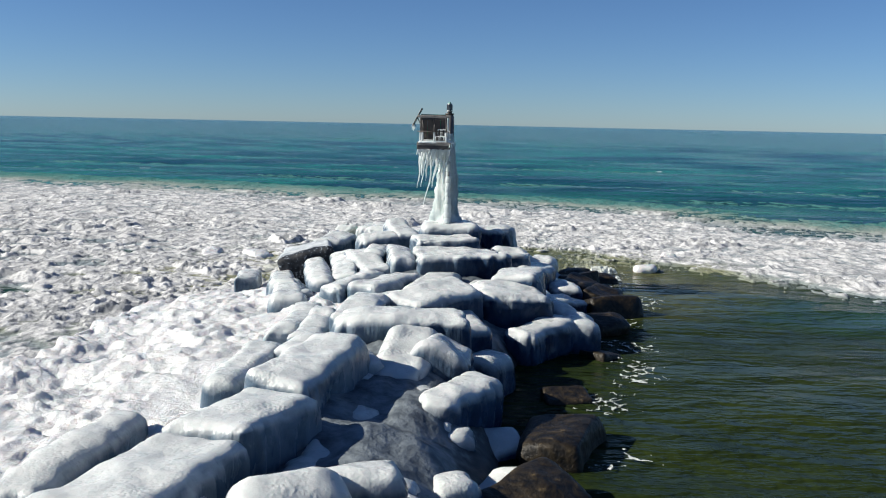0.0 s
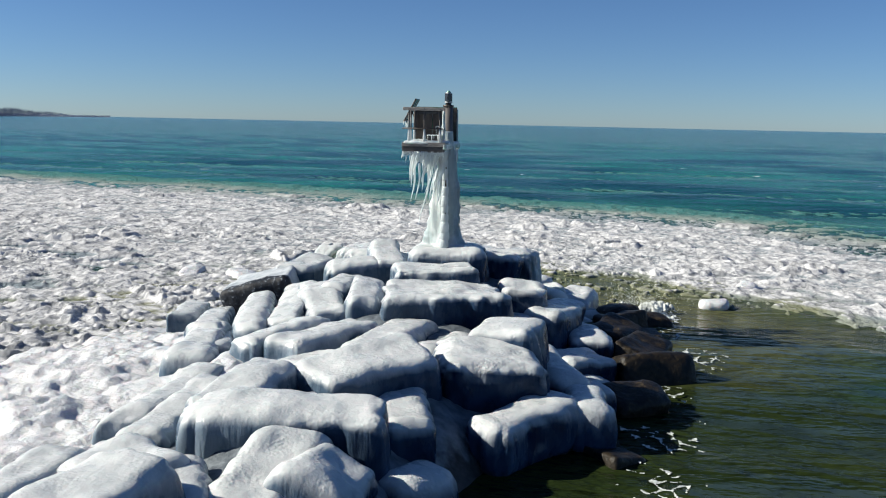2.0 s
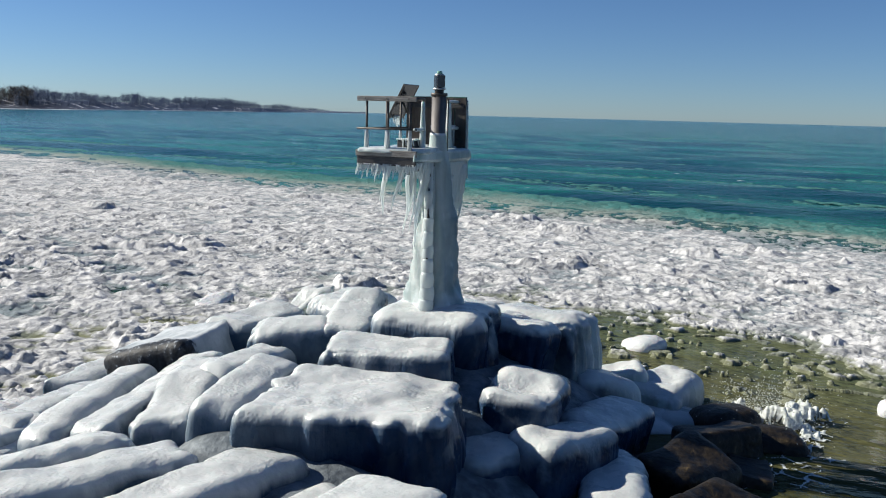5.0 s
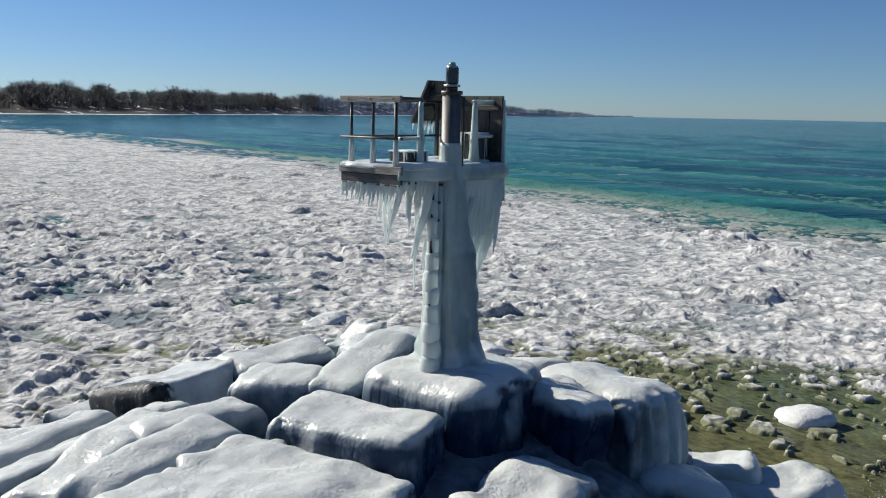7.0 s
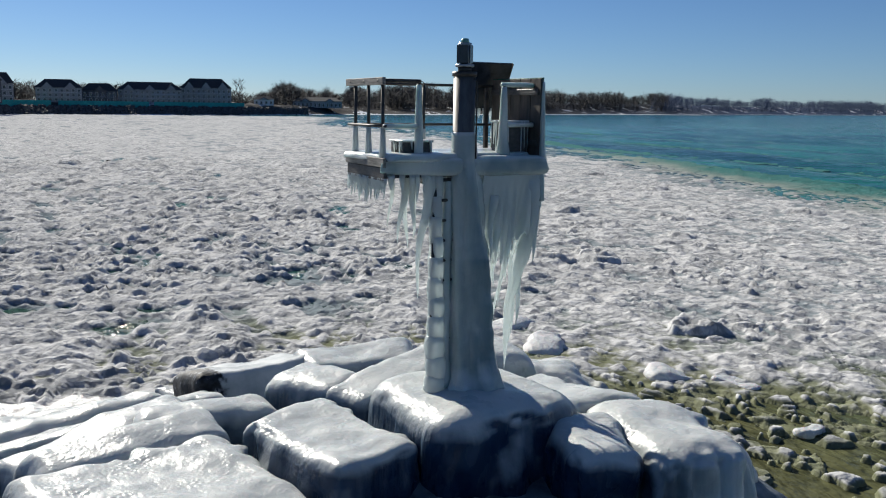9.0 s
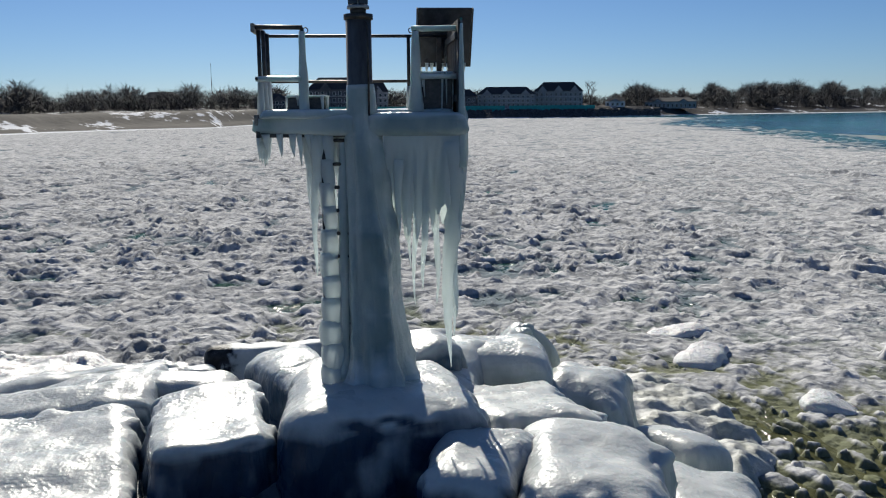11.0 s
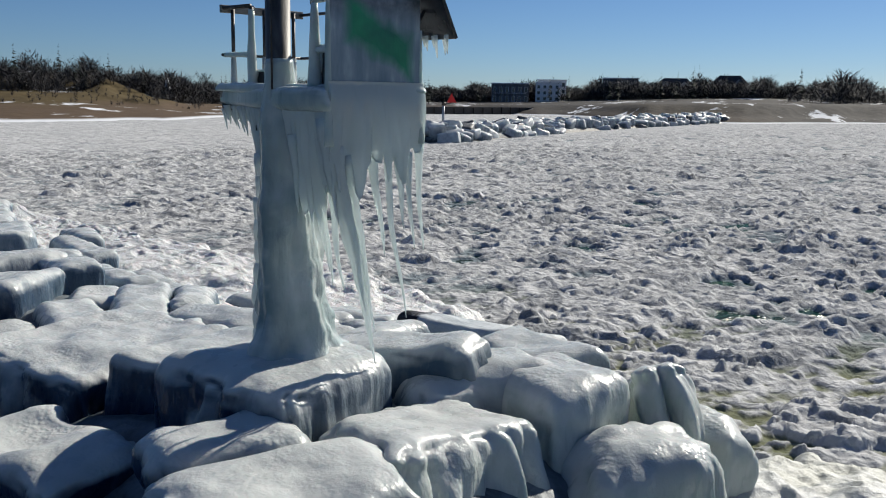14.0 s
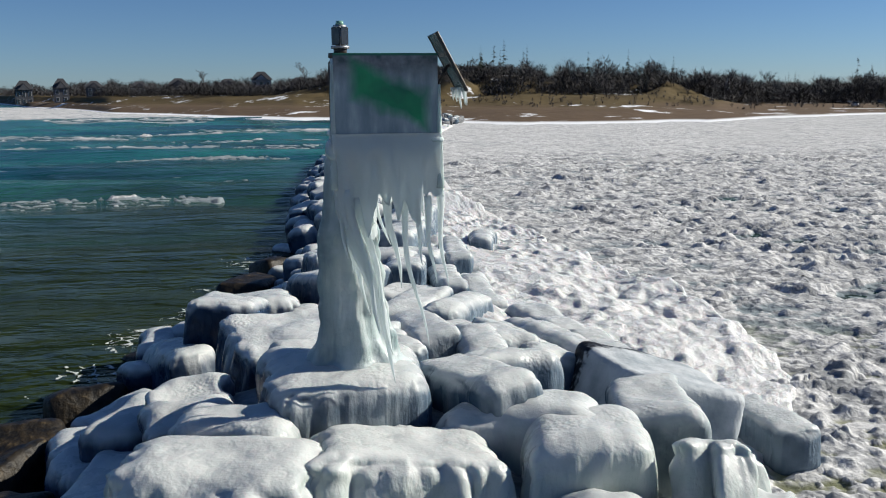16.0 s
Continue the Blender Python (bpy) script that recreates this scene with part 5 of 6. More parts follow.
def land(x, y):
    """Height of the shore: beach and dunes to the south, a rock bank to the west, bluffs further on."""
    a = bearing(x, y)
    s = np.hypot(x, y) - shore_r(a) - 6 * fbm(a * 0.35, a * 0.0, None, 3, 3)
    south, west = smooth(-136, -124, a), smooth(-206, -196, a)
    bluff = 1 - west
    west = west * (1 - south)
    dune = smooth(55, 95, s) * (3.0 + 6.0 * smooth(0.0, 0.35, fbm(x * 0.018, y * 0.018, None, 14, 4) + 0.12) * smooth(-120, -112, a) * smooth(-86, -95, a))
    hs = 2.2 * smooth(-2, 45, s) + dune + 2.5 * smooth(120, 220, s) + 0.5 * fbm(x * 0.08, y * 0.08, None, 6, 3) * smooth(10, 60, s)
    hw = 1.2 * smooth(-2, 6, s) + 4.8 * smooth(4, 26, s) + 2.0 * smooth(60, 160, s) + 0.8 * fbm(x * 0.05, y * 0.05, None, 8, 3) * smooth(0, 30, s)
    hb = 2.0 * smooth(-2, 20, s) + smooth(-243, -232, a) * (10.0 * smooth(20, 150, s) + 5 * smooth(150, 400, s) * fbm(x * 0.006, y * 0.006, None, 9, 3))
    h = (south * hs + west * hw) * (1 - (1 - low_lying(a)) * smooth(2, 30, s)) + bluff * hb
    return np.where(s < -4, -1.5, np.maximum(h, np.minimum(-1.2 + 0.3 * (s + 4), 0.0)))


m, nt, b = material("shore_ground", (0.3, 0.22, 0.13), 0.9)
gz = pos_axis(nt, "Z")
n1 = noise_fac(nt, 0.06, 5, "World")
n2 = noise_fac(nt, 0.35, 5, "World")
ga, gb = pos_axis(nt, "X"), pos_axis(nt, "Y")
sand = mixc(nt, n2, (0.085, 0.058, 0.038), (0.145, 0.105, 0.070))
grass = mixc(nt, n2, (0.07, 0.054, 0.026), (0.135, 0.10, 0.05))
ground = mixc(nt, map_range(nt, math_n(nt, "ADD", gz, math_n(nt, "MULTIPLY", n1, 3.0)), 3.3, 4.6), sand, grass)
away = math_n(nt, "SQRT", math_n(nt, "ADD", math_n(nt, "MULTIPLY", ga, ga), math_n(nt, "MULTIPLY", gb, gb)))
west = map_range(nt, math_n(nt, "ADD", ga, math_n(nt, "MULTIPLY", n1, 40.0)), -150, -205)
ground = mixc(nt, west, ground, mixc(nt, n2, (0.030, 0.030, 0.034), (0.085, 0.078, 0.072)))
# bluer further out: distance haze put into the ground colour
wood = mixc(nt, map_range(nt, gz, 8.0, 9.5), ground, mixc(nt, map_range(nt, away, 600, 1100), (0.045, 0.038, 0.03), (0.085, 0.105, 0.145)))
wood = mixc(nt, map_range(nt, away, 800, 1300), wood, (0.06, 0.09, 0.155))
snow = map_range(nt, math_n(nt, "ADD", math_n(nt, "ADD", n1, math_n(nt, "MULTIPLY", map_range(nt, ga, -140, -200), 0.02)), math_n(nt, "MULTIPLY", n2, 0.45)), 0.84, 0.90)
rim = map_range(nt, gz, 0.45, 0.25)
nt.links.new(mixc(nt, math_n(nt, "MAXIMUM", snow, rim), wood, (0.80, 0.82, 0.85)), b.inputs["Base Color"])
bump(nt, b, n2, 0.5, 0.5)
b.inputs["Specular IOR Level"].default_value = 0.1
SHORE = m


def land_mesh():
    a = np.radians(np.linspace(-242, -58, 600))
    s = np.concatenate([np.linspace(-10, 150, 84), np.geomspace(160, 1300, 18)])
    A, S = np.meshgrid(a, s, indexing="ij")
    R = shore_r(np.degrees(A)) + S
    x, y = R * np.cos(A), R * np.sin(A)
    return mesh_of("ground", np.stack([x, y, land(x, y)], -1).reshape(-1, 3), grid_faces(600, len(s))[:, ::-1], SHORE)


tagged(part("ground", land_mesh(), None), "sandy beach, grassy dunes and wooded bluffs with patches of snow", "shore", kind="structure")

BARK = make_plain("winter_bark", (0.026, 0.026, 0.030), (0.065, 0.060, 0.060), 0.9, 3)
# blue-grey haze of distance painted into the woods' own colour
HAZED_WOOD = make_plain("hazed_woods", (0.045, 0.075, 0.14), (0.07, 0.105, 0.18), 0.95, 0.02)
NEEDLE = make_plain("dark_evergreen", (0.010, 0.018, 0.012), (0.025, 0.04, 0.024), 0.9, 2)
SIDING = make_plain("grey_siding", (0.22, 0.23, 0.25), (0.34, 0.35, 0.37), 0.8, 0.4)
SIDING_D = make_plain("dark_siding", (0.06, 0.065, 0.075), (0.12, 0.12, 0.13), 0.8, 0.4)
TRIM = make_plain("white_trim", (0.62, 0.63, 0.65), (0.78, 0.79, 0.8), 0.6, 1)
SHINGLE = make_plain("dark_shingles", (0.022, 0.024, 0.03), (0.05, 0.052, 0.06), 0.85, 2)
GLASS = make_plain("dark_window_glass", (0.02, 0.025, 0.03), (0.05, 0.06, 0.07), 0.15, 1)
TEAL = make_plain("teal_netting", (0.02, 0.30, 0.28), (0.04, 0.42, 0.38), 0.8, 0.6)
RED = make_plain("red_paint", (0.55, 0.012, 0.01), (0.72, 0.02, 0.015), 0.5, 2)
BANK = make_plain("dark_bank_stone", (0.02, 0.021, 0.024), (0.12, 0.12, 0.125), 0.8, 0.9)
CARS = [make_plain("car_paint_dark", (0.012, 0.013, 0.016), (0.03, 0.03, 0.035), 0.3, 2), make_plain("car_paint_pale", (0.35, 0.36, 0.38), (0.5, 0.5, 0.52), 0.3, 2)]


# bare woods: slender trunks with sprays of twigs
def woods(name, trees, mat_twigs, label, evergreen=False, seed=0):
    rg = np.random.default_rng(seed)
    vs, fs, off = [], [], 0
    for x, y, z, h in trees:
        w = 0.03 + 0.005 * h
        base = np.array([x, y, z - 0.5])
        trunk = base + np.array([[w, 0, 0], [-w, w, 0], [-w, -w, 0], [0, 0, h * 0.8]])
        vs.append(trunk)
        fs.append(np.array([[0, 1, 3], [1, 2, 3], [2, 0, 3]]) + off)
        off += 4
        n = 44 if not evergreen else 40
        t = rg.uniform(0.06, 0.95, n) if not evergreen else rg.uniform(0.08, 0.97, n)
        az = rg.uniform(0, 2 * np.pi, n)
        if evergreen:
            ln = h * 0.22 * (1.02 - t) + 0.2
            up = -0.25 * ln
            start = np.stack([np.full(n, x), np.full(n, y), z + h * t], -1)
            wid = 0.35 * ln
        else:
            ln = h * rg.uniform(0.10, 0.36, n) * (1.15 - 0.5 * t)
            up = ln * rg.uniform(-0.1, 1.1, n)
            side = h * 0.24 * rg.random(n) * (0.3 + 0.7 * (t > 0.3))
            start = np.stack([x + side * np.cos(az), y + side * np.sin(az), z + h * 0.75 * t], -1)
            wid = 0.06 + 0.045 * ln
        end = start + np.stack([ln * np.cos(az), ln * np.sin(az), up], -1)
        sd = np.stack([-np.sin(az), np.cos(az), rg.uniform(-0.4, 0.4, n)], -1) * wid[:, None]
        vs.append(np.stack([start - sd, start + sd, end], 1).reshape(-1, 3))
        fs.append(np.arange(3 * n).reshape(n, 3) + off)
        off += 3 * n
    return tagged(part(name, mesh_of(name, np.concatenate(vs), np.concatenate(fs), mat_twigs, False), None), label, "woods", kind="stuff")


def scatter(a0, a1, s0, s1, n, h0, h1, seed, clump=0.0):
    rg = np.random.default_rng(seed)
    a = rg.uniform(a0, a1, n)
    s = s0 + (s1 - s0) * rg.random(n)
    r = shore_r(a) + s
    x, y = r * np.cos(np.radians(a)), r * np.sin(np.radians(a))
    h = rg.uniform(h0, h1, n) * (0.8 + 0.55 * fbm(a * 0.9, a * 0 + seed, None, 5, 4)) * (0.3 + 0.7 * smooth(-242, -233, a)) + (4.5 * (1 - low_lying(a)) if h1 > 7 else 0)
    return list(zip(x, y, land(x, y), h))


woods("bare_woods", scatter(-127, -70, 100, 210, 3800, 5.5, 9.5, 1), BARK, "bare brown winter woods behind the beach", seed=1)
woods("bare_woods", scatter(-160, -127, 150, 240, 3000, 7, 12, 2), BARK, "bare winter woods behind the harbour", seed=2)
woods("bare_woods", scatter(-197, -158, 75, 170, 1500, 8, 14, 3), BARK, "bare winter woods behind the waterside houses", seed=3)
woods("bare_woods", scatter(-222, -196, 40, 240, 2300, 13, 20, 4), BARK, "bare woods on the far bluffs", seed=4)
woods("backdrop_woods", scatter(-242, -221, 30, 420, 1700, 16, 24, 5), HAZED_WOOD, "woods on the distant headland with blue haze in their colour", seed=5)
woods("evergreen_trees", scatter(-190, -100, 95, 200, 110, 8, 14, 6), NEEDLE, "dark evergreens among the bare trees", True, 6)
woods("evergreen_trees", scatter(-101.5, -99, 150, 160, 9, 3, 4.5, 9), NEEDLE, "dark evergreens on the dune", True, 7)
woods("undergrowth", scatter(-200, -156, 94, 126, 650, 3.5, 6.5, 12), BARK, "dense bare undergrowth at the edge of the woods", seed=12)
woods("undergrowth", scatter(-156, -128, 146, 180, 1500, 5.0, 7.0, 15), BARK, "dense bare undergrowth behind the harbour buildings", seed=15)
woods("undergrowth", scatter(-128, -70, 94, 126, 1300, 3.5, 6.5, 14), BARK, "dense bare undergrowth behind the beach", seed=14)
woods("dune_scrub", scatter(-128, -92, 62, 110, 420, 1.0, 2.6, 8), BARK, "low bare scrub on the dunes", seed=8)


# single large bare trees
def bare_tree(x, y, h, seed):
    k = max(1.0, (float(shore_r(bearing(np.array(x), np.array(y)))) + 40) / math.hypot(x, y))
    x, y, h = x * k, y * k, h * k
    z = float(land(np.array(x), np.array(y)))
    tree = thing("bare_tree", "tall bare tree with a spreading twiggy crown", "tree", pose(x, y, z - 0.3), "bare trees on the shore")
    rg = random.Random(seed)
    specs, twigs = [], []

    def grow(p, d, ln, r, depth):
        q = p + d * ln
        (specs if depth < 2 else twigs).append(([tuple(p), tuple(p.lerp(q, 0.5) + Vector((rg.uniform(-.05, .05), rg.uniform(-.05, .05), 0)) * ln), tuple(q)], [r, r * 0.8, r * 0.6], 5 if depth < 2 else 3))
        if depth < 5:
            for k in range(3 if depth < 4 else 2):
                dd = (d + Vector((rg.uniform(-1, 1), rg.uniform(-1, 1), rg.uniform(-0.15, 0.6))) * 0.75).normalized()
                grow(p.lerp(q, rg.uniform(0.55, 1.0)), dd, ln * rg.uniform(0.55, 0.8), max(r * 0.55, 0.035), depth + 1)

    grow(Vector((0, 0, 0)), Vector((0, 0, 1)), h * 0.32, h * 0.022, 0)
    part("trunk", tube_mesh("trunk", specs, BARK), tree)
    part("crown", tube_mesh("crown", twigs, BARK, False), tree)


for i, (x, y, h) in enumerate(((-414.6, 108.5, 17), (-408.3, 129.8, 15), (-102, -330, 10), (-225, -296, 19), (-155.8, -278.4, 15), (46.7, -395, 15), (3, -372, 14), (-183.9, -265, 16), (-60, -330, 9))):
    bare_tree(x, y, h, i)


# houses along the water
def inland(x, y, back):
    """How far out a thing must stand, as a factor, to lie behind the shoreline."""
    return max(1.0, (float(shore_r(bearing(np.array(x), np.array(y)))) + back) / math.hypot(x, y))


def house(x, y, top, w, h, wall, gables=2, label="", storeys=3, flat=False):
    k = inland(x, y, 26)
    x, y, w, top = x * k, y * k, w * k, 6.5 + (top - 6.5) * k
    z = float(land(np.array(x), np.array(y)))
    h = max(top - z, 2.5)
    d = min(max(w * 0.5, 6.0), 12.0)
    ang = math.degrees(math.atan2(-y, -x)) - 90
    hs = thing("house", label, "house", pose(x, y, z - 0.5, 0, 0, ang + 180), "houses on the shore")
    eave = h * (0.62 if not flat else 0.94) + 0.5
    # local -y looks towards the lake
    body = part("wall", box_bm(-w / 2, w / 2, -d / 2, d / 2, 0, eave, 0), hs, "", None, wall)
    if flat:
        part("roof", box_bm(-w / 2 - 0.3, w / 2 + 0.3, -d / 2 - 0.3, d / 2 + 0.3, eave, eave + 0.45, 0.05), hs, "pale flat roof edge", None, TRIM)
    else:
        bm = bmesh.new()
        e, o = h + 0.5, 0.6
        k = w * 0.5 - min(d * 0.42, w * 0.32)
        v = [bm.verts.new(c) for c in ((-w / 2 - o, -d / 2 - o, eave), (w / 2 + o, -d / 2 - o, eave), (w / 2 + o, d / 2 + o, eave), (-w / 2 - o, d / 2 + o, eave), (-k, 0, e), (k, 0, e))]
        for f in ((0, 1, 5, 4), (2, 3, 4, 5), (1, 2, 5), (3, 0, 4), (3, 2, 1, 0)):
            bm.faces.new([v[i] for i in f])
        part("roof", bm, hs, "dark hipped shingle roof", None, SHINGLE)
        for g in range(gables):
            gx = -w / 2 + w * (g + 0.5) / gables
            gw = min(w / gables * 0.36, 3.2)
            gh = (e - eave) * 0.72
            bm = bmesh.new()
            yf, yb = -d / 2 - 0.9, 0.0
            v = [bm.verts.new(c) for c in ((gx - gw, yf, eave - 0.2), (gx + gw, yf, eave - 0.2), (gx, yf, eave + gh), (gx - gw, yb, eave - 0.2), (gx + gw, yb, eave - 0.2), (gx, yb, eave + gh))]
            for f in ((0, 1, 2), (0, 2, 5, 3), (1, 4, 5, 2), (3, 5, 4), (0, 3, 4, 1)):
                bm.faces.new([v[i] for i in f])
            gab = part("gable", bm, hs, "small dark-roofed gable", None, SHINGLE)
            bm = bmesh.new()
            v = [bm.verts.new(c) for c in ((gx - gw * 0.86, yf - 0.02, eave - 0.2), (gx + gw * 0.86, yf - 0.02, eave - 0.2), (gx, yf - 0.02, eave + gh * 0.84), (gx - gw * 0.86, yf - 0.1, eave - 0.2), (gx + gw * 0.86, yf - 0.1, eave - 0.2), (gx, yf - 0.1, eave + gh * 0.84))]
            for f in ((3, 4, 5), (0, 2, 1), (0, 1, 4, 3), (1, 2, 5, 4), (2, 0, 3, 5)):
                bm.faces.new([v[i] for i in f])
            part("gable_front", bm, gab, "pale gable front", None, SIDING if wall is not SIDING_D else SIDING_D)
    n = max(2, int(w / 2.6))
    sh = (eave - 0.6) / storeys
    for s in range(storeys):
        zb = 0.7 + s * sh
        if w > 9 and s > 0:
            part("balcony", box_bm(-w * 0.42, w * 0.42, -d / 2 - 1.1, -d / 2 - 0.03, zb - 0.35, zb - 0.2, 0), hs, "white balcony slab", None, TRIM)
        for k in range(n):
            wx = -w / 2 + w * (k + 0.5) / n
            win = part("window", box_bm(wx - 0.75, wx + 0.75, -d / 2 - 0.06, -d / 2 - 0.012, zb + 0.1, zb + sh * 0.62, 0), hs, "", None, TRIM)
            part("pane", box_bm(wx - 0.62, wx + 0.62, -d / 2 - 0.09, -d / 2 - 0.063, zb + 0.2, zb + sh * 0.62 - 0.1, 0), win, "", None, GLASS)


GREY = "grey waterside house with white gables and balconies"
house(-401.5, 6.7, 17.9, 9, 11, SIDING, 1, GREY)
house(-400.2, 28.5, 15.6, 17.7, 8.5, SIDING, 2, GREY)
house(-406.6, 45.3, 14.4, 14.4, 6.6, SIDING_D, 1, "dark low house between taller ones", 2)
house(-395.5, 64.7, 15.2, 25.9, 8.5, SIDING, 3, "long grey apartment house with dark roof", 3)
house(-390.8, 87.8, 17.1, 21.2, 10.7, SIDING, 3, "tall grey house with steep dark roofs")
house(-401.8, 117.0, 10.0, 8.9, 2.6, TRIM, 1, "small pale house by the water", 1)
house(-412.8, 147.3, 10.0, 23.8, 2.8, SIDING, 2, "low grey house among bare trees", 1)
house(-390.8, -9.0, 19.6, 30.0, 14.5, SIDING_D, 2, "large house with a broad dark hipped roof", 3)
house(-408.6, -42.7, 13.1, 14.5, 3.6, SIDING_D, 2, "low house with snow-bright roofs", 2)
house(-400.5, -89.7, 14.0, 17.1, 4.7, SIDING_D, 1, "low dark house behind the bank", 2)
house(-320.0, -256.7, 12.5, 11.2, 3.9, TRIM, 0, "white flat-roofed building near the harbour", 3, True)
house(-317.8, -278.0, 12.1, 17.8, 4.0, SIDING_D, 0, "long dark flat-roofed building", 2, True)
house(-347.9, -235.9, 15.2, 16.2, 9.0, SIDING_D, 0, "dark boxy apartment building", 3, True)
house(-359.7, -214.1, 15.2, 17.2, 8.3, SIDING, 2, "grey apartment house with balconies")
house(-370.9, -192.8, 16.6, 15.5, 9.6, SIDING, 2, "grey apartment house with balconies")
house(-335.4, -266.8, 14.2, 13.8, 5.0, TRIM, 0, "pale flat-roofed building near the harbour", 3, True)
house(-200.7, -248.2, 5.9, 5.2, 2.5, TRIM, 1, "small white beach hut", 1)
house(-63.0, -343.6, 14.6, 12.4, 3.7, SIDING_D, 1, "dark house on the dune", 2)
for x, y, top, w in ((149.6, -485.9, 13.4, 8.6), (119.5, -442.4, 13.7, 7), (97.3, -412, 12.1, 7.1), (73.7, -391, 11.5, 7.9), (34.9, -376, 12.2, 8), (21.2, -377, 15.1, 8.1), (5.4, -372, 12.6, 6.8), (58, -395, 12.8, 8)):
    house(x, y, top, w, 5, SIDING if int(w * 10) % 3 == 0 else SIDING_D, 1, "small house half hidden among bare trees", 2)


# rock bank below the western houses, with netting along its top
def bank(a0, a1, n, label, s0=-1.0, s1=9.0):
    rg = np.random.default_rng(int(abs(a0)))
    vs, fs, off = [], [], 0
    oct_v = np.array([[1, 0, 0], [-1, 0, 0], [0, 1, 0], [0, -1, 0], [0, 0, 1], [0, 0, -1]], float)
    oct_f = np.array([[0, 2, 4], [2, 1, 4], [1, 3, 4], [3, 0, 4], [2, 0, 5], [1, 2, 5], [3, 1, 5], [0, 3, 5]])
    for k in range(n):
        a = rg.uniform(a0, a1)
        s = rg.uniform(s0, s1)
        r = float(shore_r(a)) + s
        p = np.array([r * math.cos(math.radians(a)), r * math.sin(math.radians(a)), 0.2 + 4.0 * (s - s0) / (s1 - s0)])
        q = rg.normal(size=(3, 3))
        q, _ = np.linalg.qr(q)
        vs.append(p + (oct_v * rg.uniform(0.6, 1.3, 3)) @ q)
        fs.append(oct_f + off)
        off += 6
    tagged(part("rock_bank", mesh_of("rock_bank", np.concatenate(vs), np.concatenate(fs), BANK, False), None), label, "rock bank", kind="stuff")


bank(-199, -177.5, 2400, "bank of dark snow-flecked rocks below the houses")
for a0, a1 in ((-195, -189.5), (-189.2, -184), (-183.6, -177)):
    n = 26
    aa = np.radians(np.linspace(a0, a1, n))
    rr = shore_r(np.degrees(aa)) + 13
    px, py = rr * np.cos(aa), rr * np.sin(aa)
    pz = land(px, py)
    top = np.stack([px, py, np.maximum(pz, 4.2) + 2.6], -1)
    low = np.stack([px, py, np.maximum(pz, 4.2) - 0.6], -1)
    off = np.stack([np.cos(aa), np.sin(aa), 0 * aa], -1) * 0.06
    v = np.stack([low, top, top + off, low + off], 1)
    net = thing("snow_fence", "low teal netting fence along the bank", "fence", None, "teal fences on the bank")
    idx = np.arange(n * 4).reshape(n, 4)
    f = np.concatenate([np.stack([idx[:-1, k], idx[1:, k], idx[1:, (k + 1) % 4], idx[:-1, (k + 1) % 4]], -1) for k in range(4)])
    part("netting", mesh_of("netting", v.reshape(-1, 3), f, TEAL, False), net, "teal netting")

# the other pier of the harbour mouth
pier = [(-69, -71.5), (-84, -77), (-118, -88), (-155, -97), (-200, -106), (-235, -118)]
rnd = random.Random(21)
heap = []
for k in range(len(pier) - 1):
    (x0, y0), (x1, y1) = pier[k], pier[k + 1]
    ln = math.hypot(x1 - x0, y1 - y0)
    for i in range(int(ln * 2.4)):
        t = rnd.random()
        off = rnd.uniform(-1, 1)
        x, y = x0 + (x1 - x0) * t - (y1 - y0) / ln * off * 4, y0 + (y1 - y0) * t + (x1 - x0) / ln * off * 4
        heap.append((x, y, 1.5 * (1 - abs(off) ** 2) + rnd.uniform(-0.4, 0.25), rnd.random() < 0.15))
    bm = bmesh.new()
    nx, ny = -(y1 - y0) / ln, (x1 - x0) / ln
    prof = ((-5.5, -0.6), (-2.5, 0.7), (2.5, 0.7), (5.5, -0.6))
    ring = [[bm.verts.new((x + nx * o, y + ny * o, z)) for o, z in prof] for x, y in ((x0, y0), (x1, y1))]
    for j in range(3):
        bm.faces.new((ring[0][j], ring[0][j + 1], ring[1][j + 1], ring[1][j]))
    bm.faces.new((ring[0][0], ring[1][0], ring[1][3], ring[0][3]))
    bm.faces.new(ring[0])
    bm.faces.new(ring[1][::-1])
    tagged(part("pier_core", bm, None, "dark rubble under the far pier's stones", None, CORE), "", "pier", kind="structure")
stone_heap("pier_stones", heap, "snowy and dark stones heaped on the far pier", 3, 1.4, ICE_SNOWY)
mark = thing("channel_marker", "grey post with a red triangular board on the far pier", "marker", pose(-81.6, -81.1, 0.3) @ Matrix.Scale(0.81, 4))
rod("post", (0, 0, 0.5), (0, 0, 5.3), 0.22, GREY_METAL, mark, "grey steel post")
rod("post_head", (0, 0, 5.1), (0, 0, 5.7), 0.32, STEEL, mark, "dark lamp housing")
rod("arm", (0, 0, 5.2), (-1.0, 1.0, 5.6), 0.09, STEEL, mark)
bm = bmesh.new()
d = Vector((-0.707, 0.707, 0))
nrm = Vector((0.707, 0.707, 0)) * 0.04
c = Vector((-1.0, 1.0, 5.6))
tri = [c - d * 0.85, c + d * 0.85, c + Vector((0, 0, 1.6))]
va, vb = [bm.verts.new(p + nrm) for p in tri], [bm.verts.new(p - nrm) for p in tri]
bm.faces.new(va)
bm.faces.new(vb[::-1])
for i in range(3):
    bm.faces.new((va[i], vb[i], vb[(i + 1) % 3], va[(i + 1) % 3]))
part("red_triangle", bm, mark, "bright red triangle", None, RED)

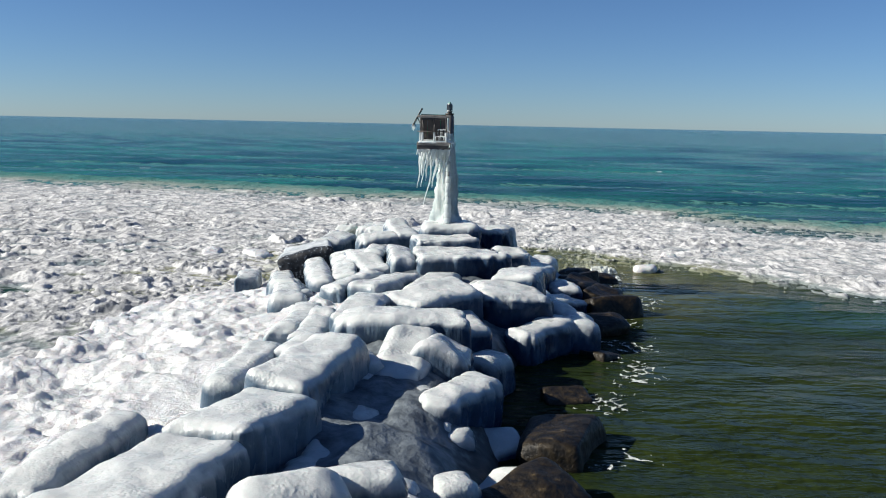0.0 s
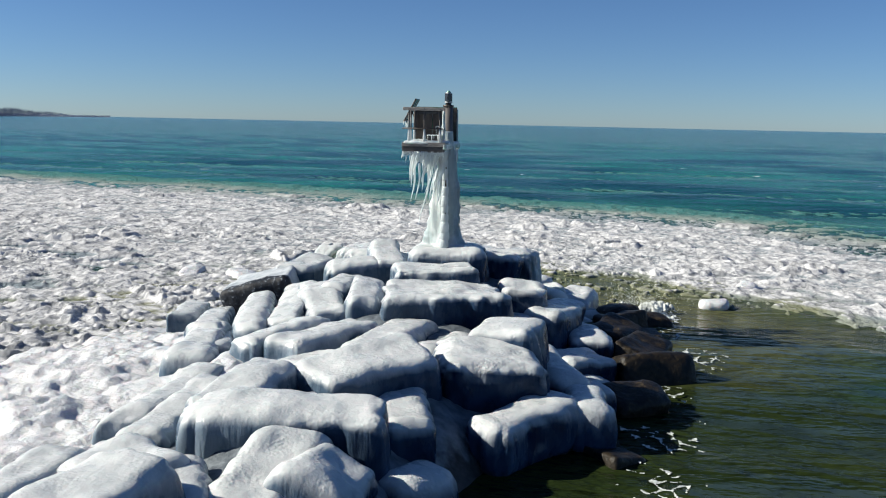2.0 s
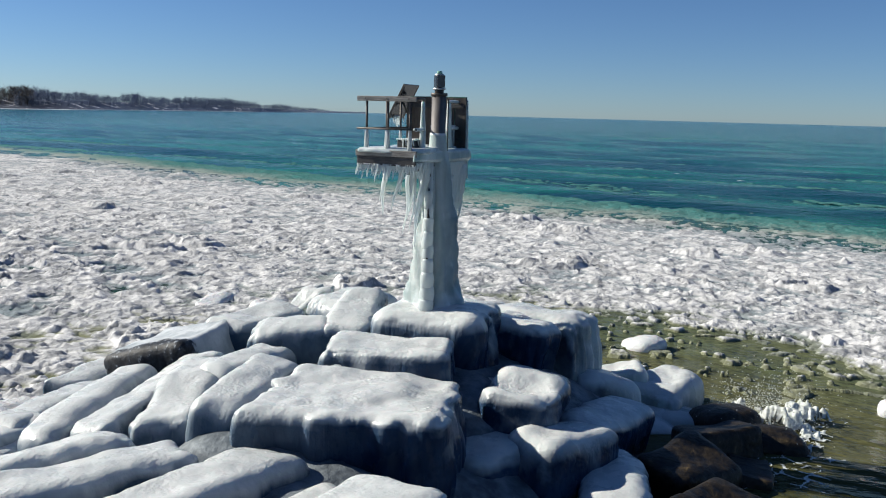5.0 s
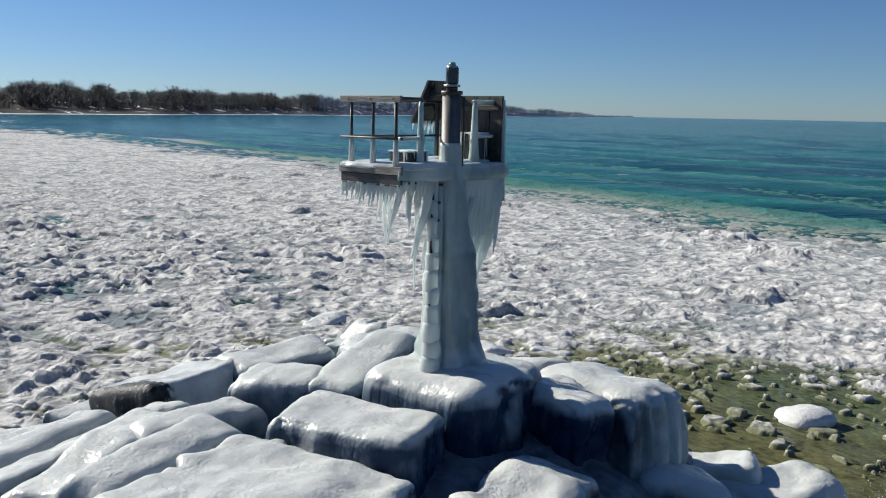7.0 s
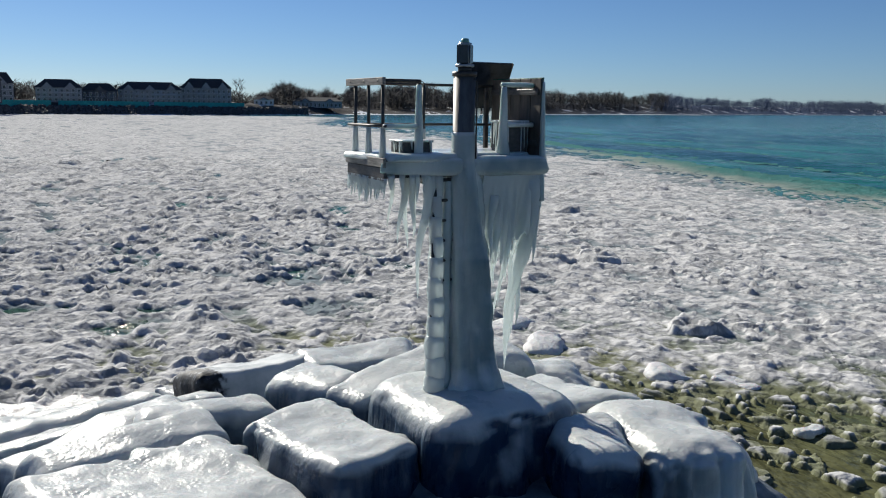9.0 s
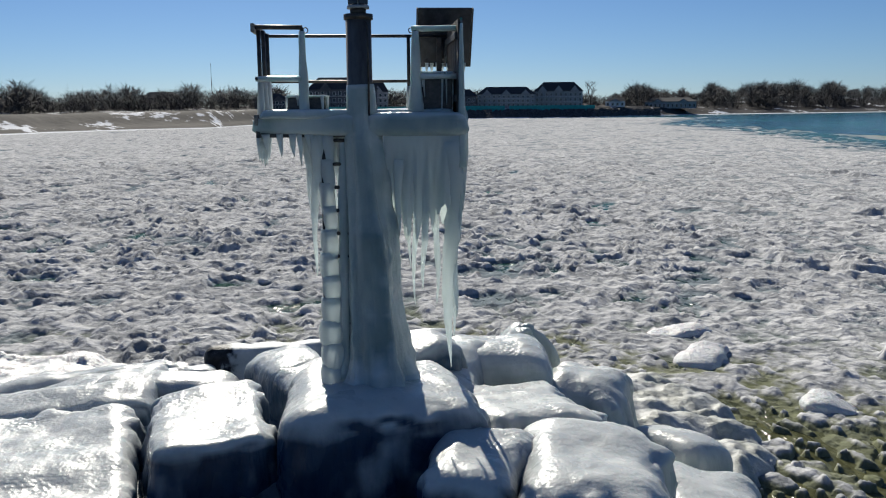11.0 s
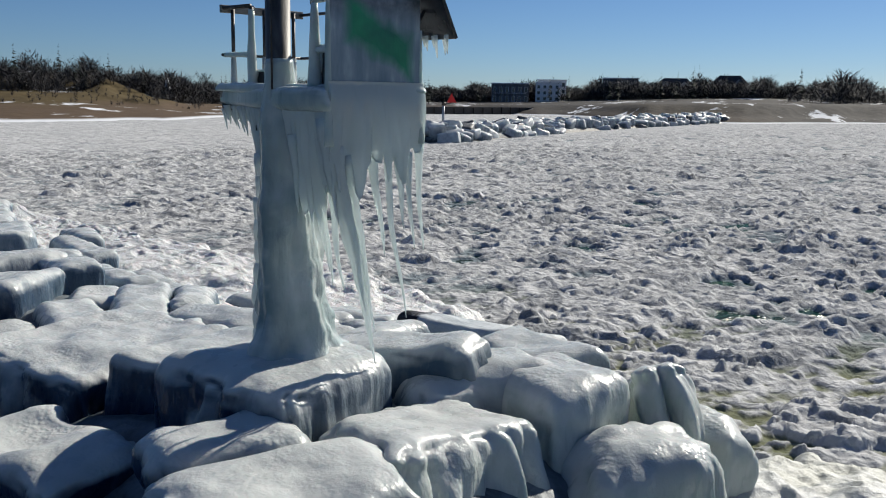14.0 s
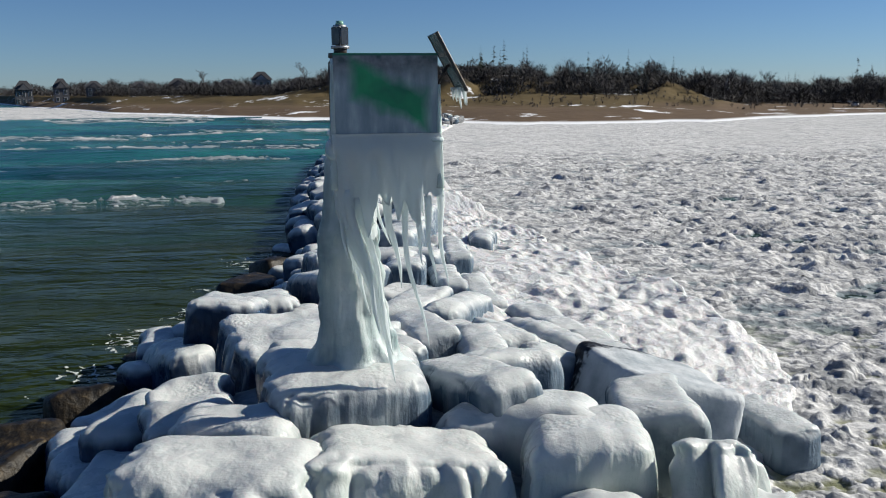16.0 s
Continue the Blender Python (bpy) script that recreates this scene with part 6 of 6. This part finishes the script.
# sheet-pile wall behind the pier
wall = thing("seawall", "dark steel sheet-pile harbour wall", "seawall", None, "", "structure")
p0, p1 = Vector((-178, -189, 0)), Vector((-285, -168, 0))
n = 60
for k in range(n):
    a, c = p0.lerp(p1, k / n), p0.lerp(p1, (k + 1) / n)
    d = (c - a).normalized()
    q = Vector((-d.y, d.x, 0)) * (0.5 if k % 2 else 0.9)
    bm = bmesh.new()
    pts = [a - q, c - q, c + q, a + q]
    lo, hi = [bm.verts.new((p.x, p.y, -0.5)) for p in pts], [bm.verts.new((p.x, p.y, 2.3)) for p in pts]
    bm.faces.new(hi)
    for i in range(4):
        bm.faces.new((lo[i], lo[(i + 1) % 4], hi[(i + 1) % 4], hi[i]))
    bmesh.ops.recalc_face_normals(bm, faces=bm.faces)
    part("panel", bm, wall, "", None, STEEL)

# white pointed beacon on the beach
bx, by = -130.7, -257.6
bz = float(land(np.array(bx), np.array(by)))
beacon = thing("beacon", "white tapering beacon on a pale base", "beacon", pose(bx, by, bz - 0.2, 0, 0, 30))
part("base", box_bm(-1.9, 1.9, -1.9, 1.9, 0, 2.3, 0.05), beacon, "", None, TRIM)
bm = bmesh.new()
bmesh.ops.create_cone(bm, cap_ends=True, segments=4, radius1=1.5, radius2=0.35, depth=4.8, matrix=Matrix.Translation((0, 0, 4.7)) @ Matrix.Rotation(math.radians(45), 4, "Z"))
part("shaft", bm, beacon, "", None, TRIM)
rod("finial", (0, 0, 7.1), (0, 0, 8.1), 0.16, SHINGLE, beacon)

# radio mast
mast = thing("radio_mast", "thin grey radio mast above the trees", "mast", pose(-404.9, -68.3, float(land(np.array(-404.9), np.array(-68.3))) - 0.3))
rod("shaft", (0, 0, 0), (0, 0, 20), 0.16, STEEL, mast, "", 6, 0, 0.07)
rod("stay", (0, 0, 12), (5, 3, 0.2), 0.03, STEEL, mast, "", 4)
rod("stay", (0, 0, 12), (-4, 4, 0.2), 0.03, STEEL, mast, "", 4)

# cars in the beach car park
car_n = 0
for x, y, k in ((-178, -229, 0), (-171.1, -234.1, 0), (-184, -226, 0), (-163, -239, 1), (-172.8, -258, 1), (-180, -252, 0), (-190, -240, 0)):
    z = float(land(np.array(x), np.array(y)))
    car = thing("car", ("dark" if k == 0 else "pale grey") + " parked car by the beach", "car", pose(x, y, z, 0, 0, 38 + 5 * car_n), "cars parked by the beach")
    car_n += 1
    bm = box_bm(-2.2, 2.2, -0.9, 0.9, 0.35, 0.95, 0.12)
    body = part("body", bm, car, "", None, CARS[k])
    bm = bmesh.new()
    bmesh.ops.create_cube(bm, size=1, matrix=Matrix.Translation((-0.2, 0, 1.2)) @ Matrix.Diagonal((2.6, 1.6, 0.55, 1)))
    for vv in bm.verts:
        if vv.co.z > 1.3:
            vv.co.x = -0.2 + (vv.co.x + 0.2) * 0.7
            vv.co.y *= 0.85
    part("cabin", bm, car, "dark glazed cabin", None, GLASS)
    for wx in (-1.4, 1.4):
        for wy in (-0.85, 0.85):
            rod("wheel", (wx, wy - 0.1, 0.33), (wx, wy + 0.1, 0.33), 0.33, WOOD_DARK, car, "dark tyre", 12)
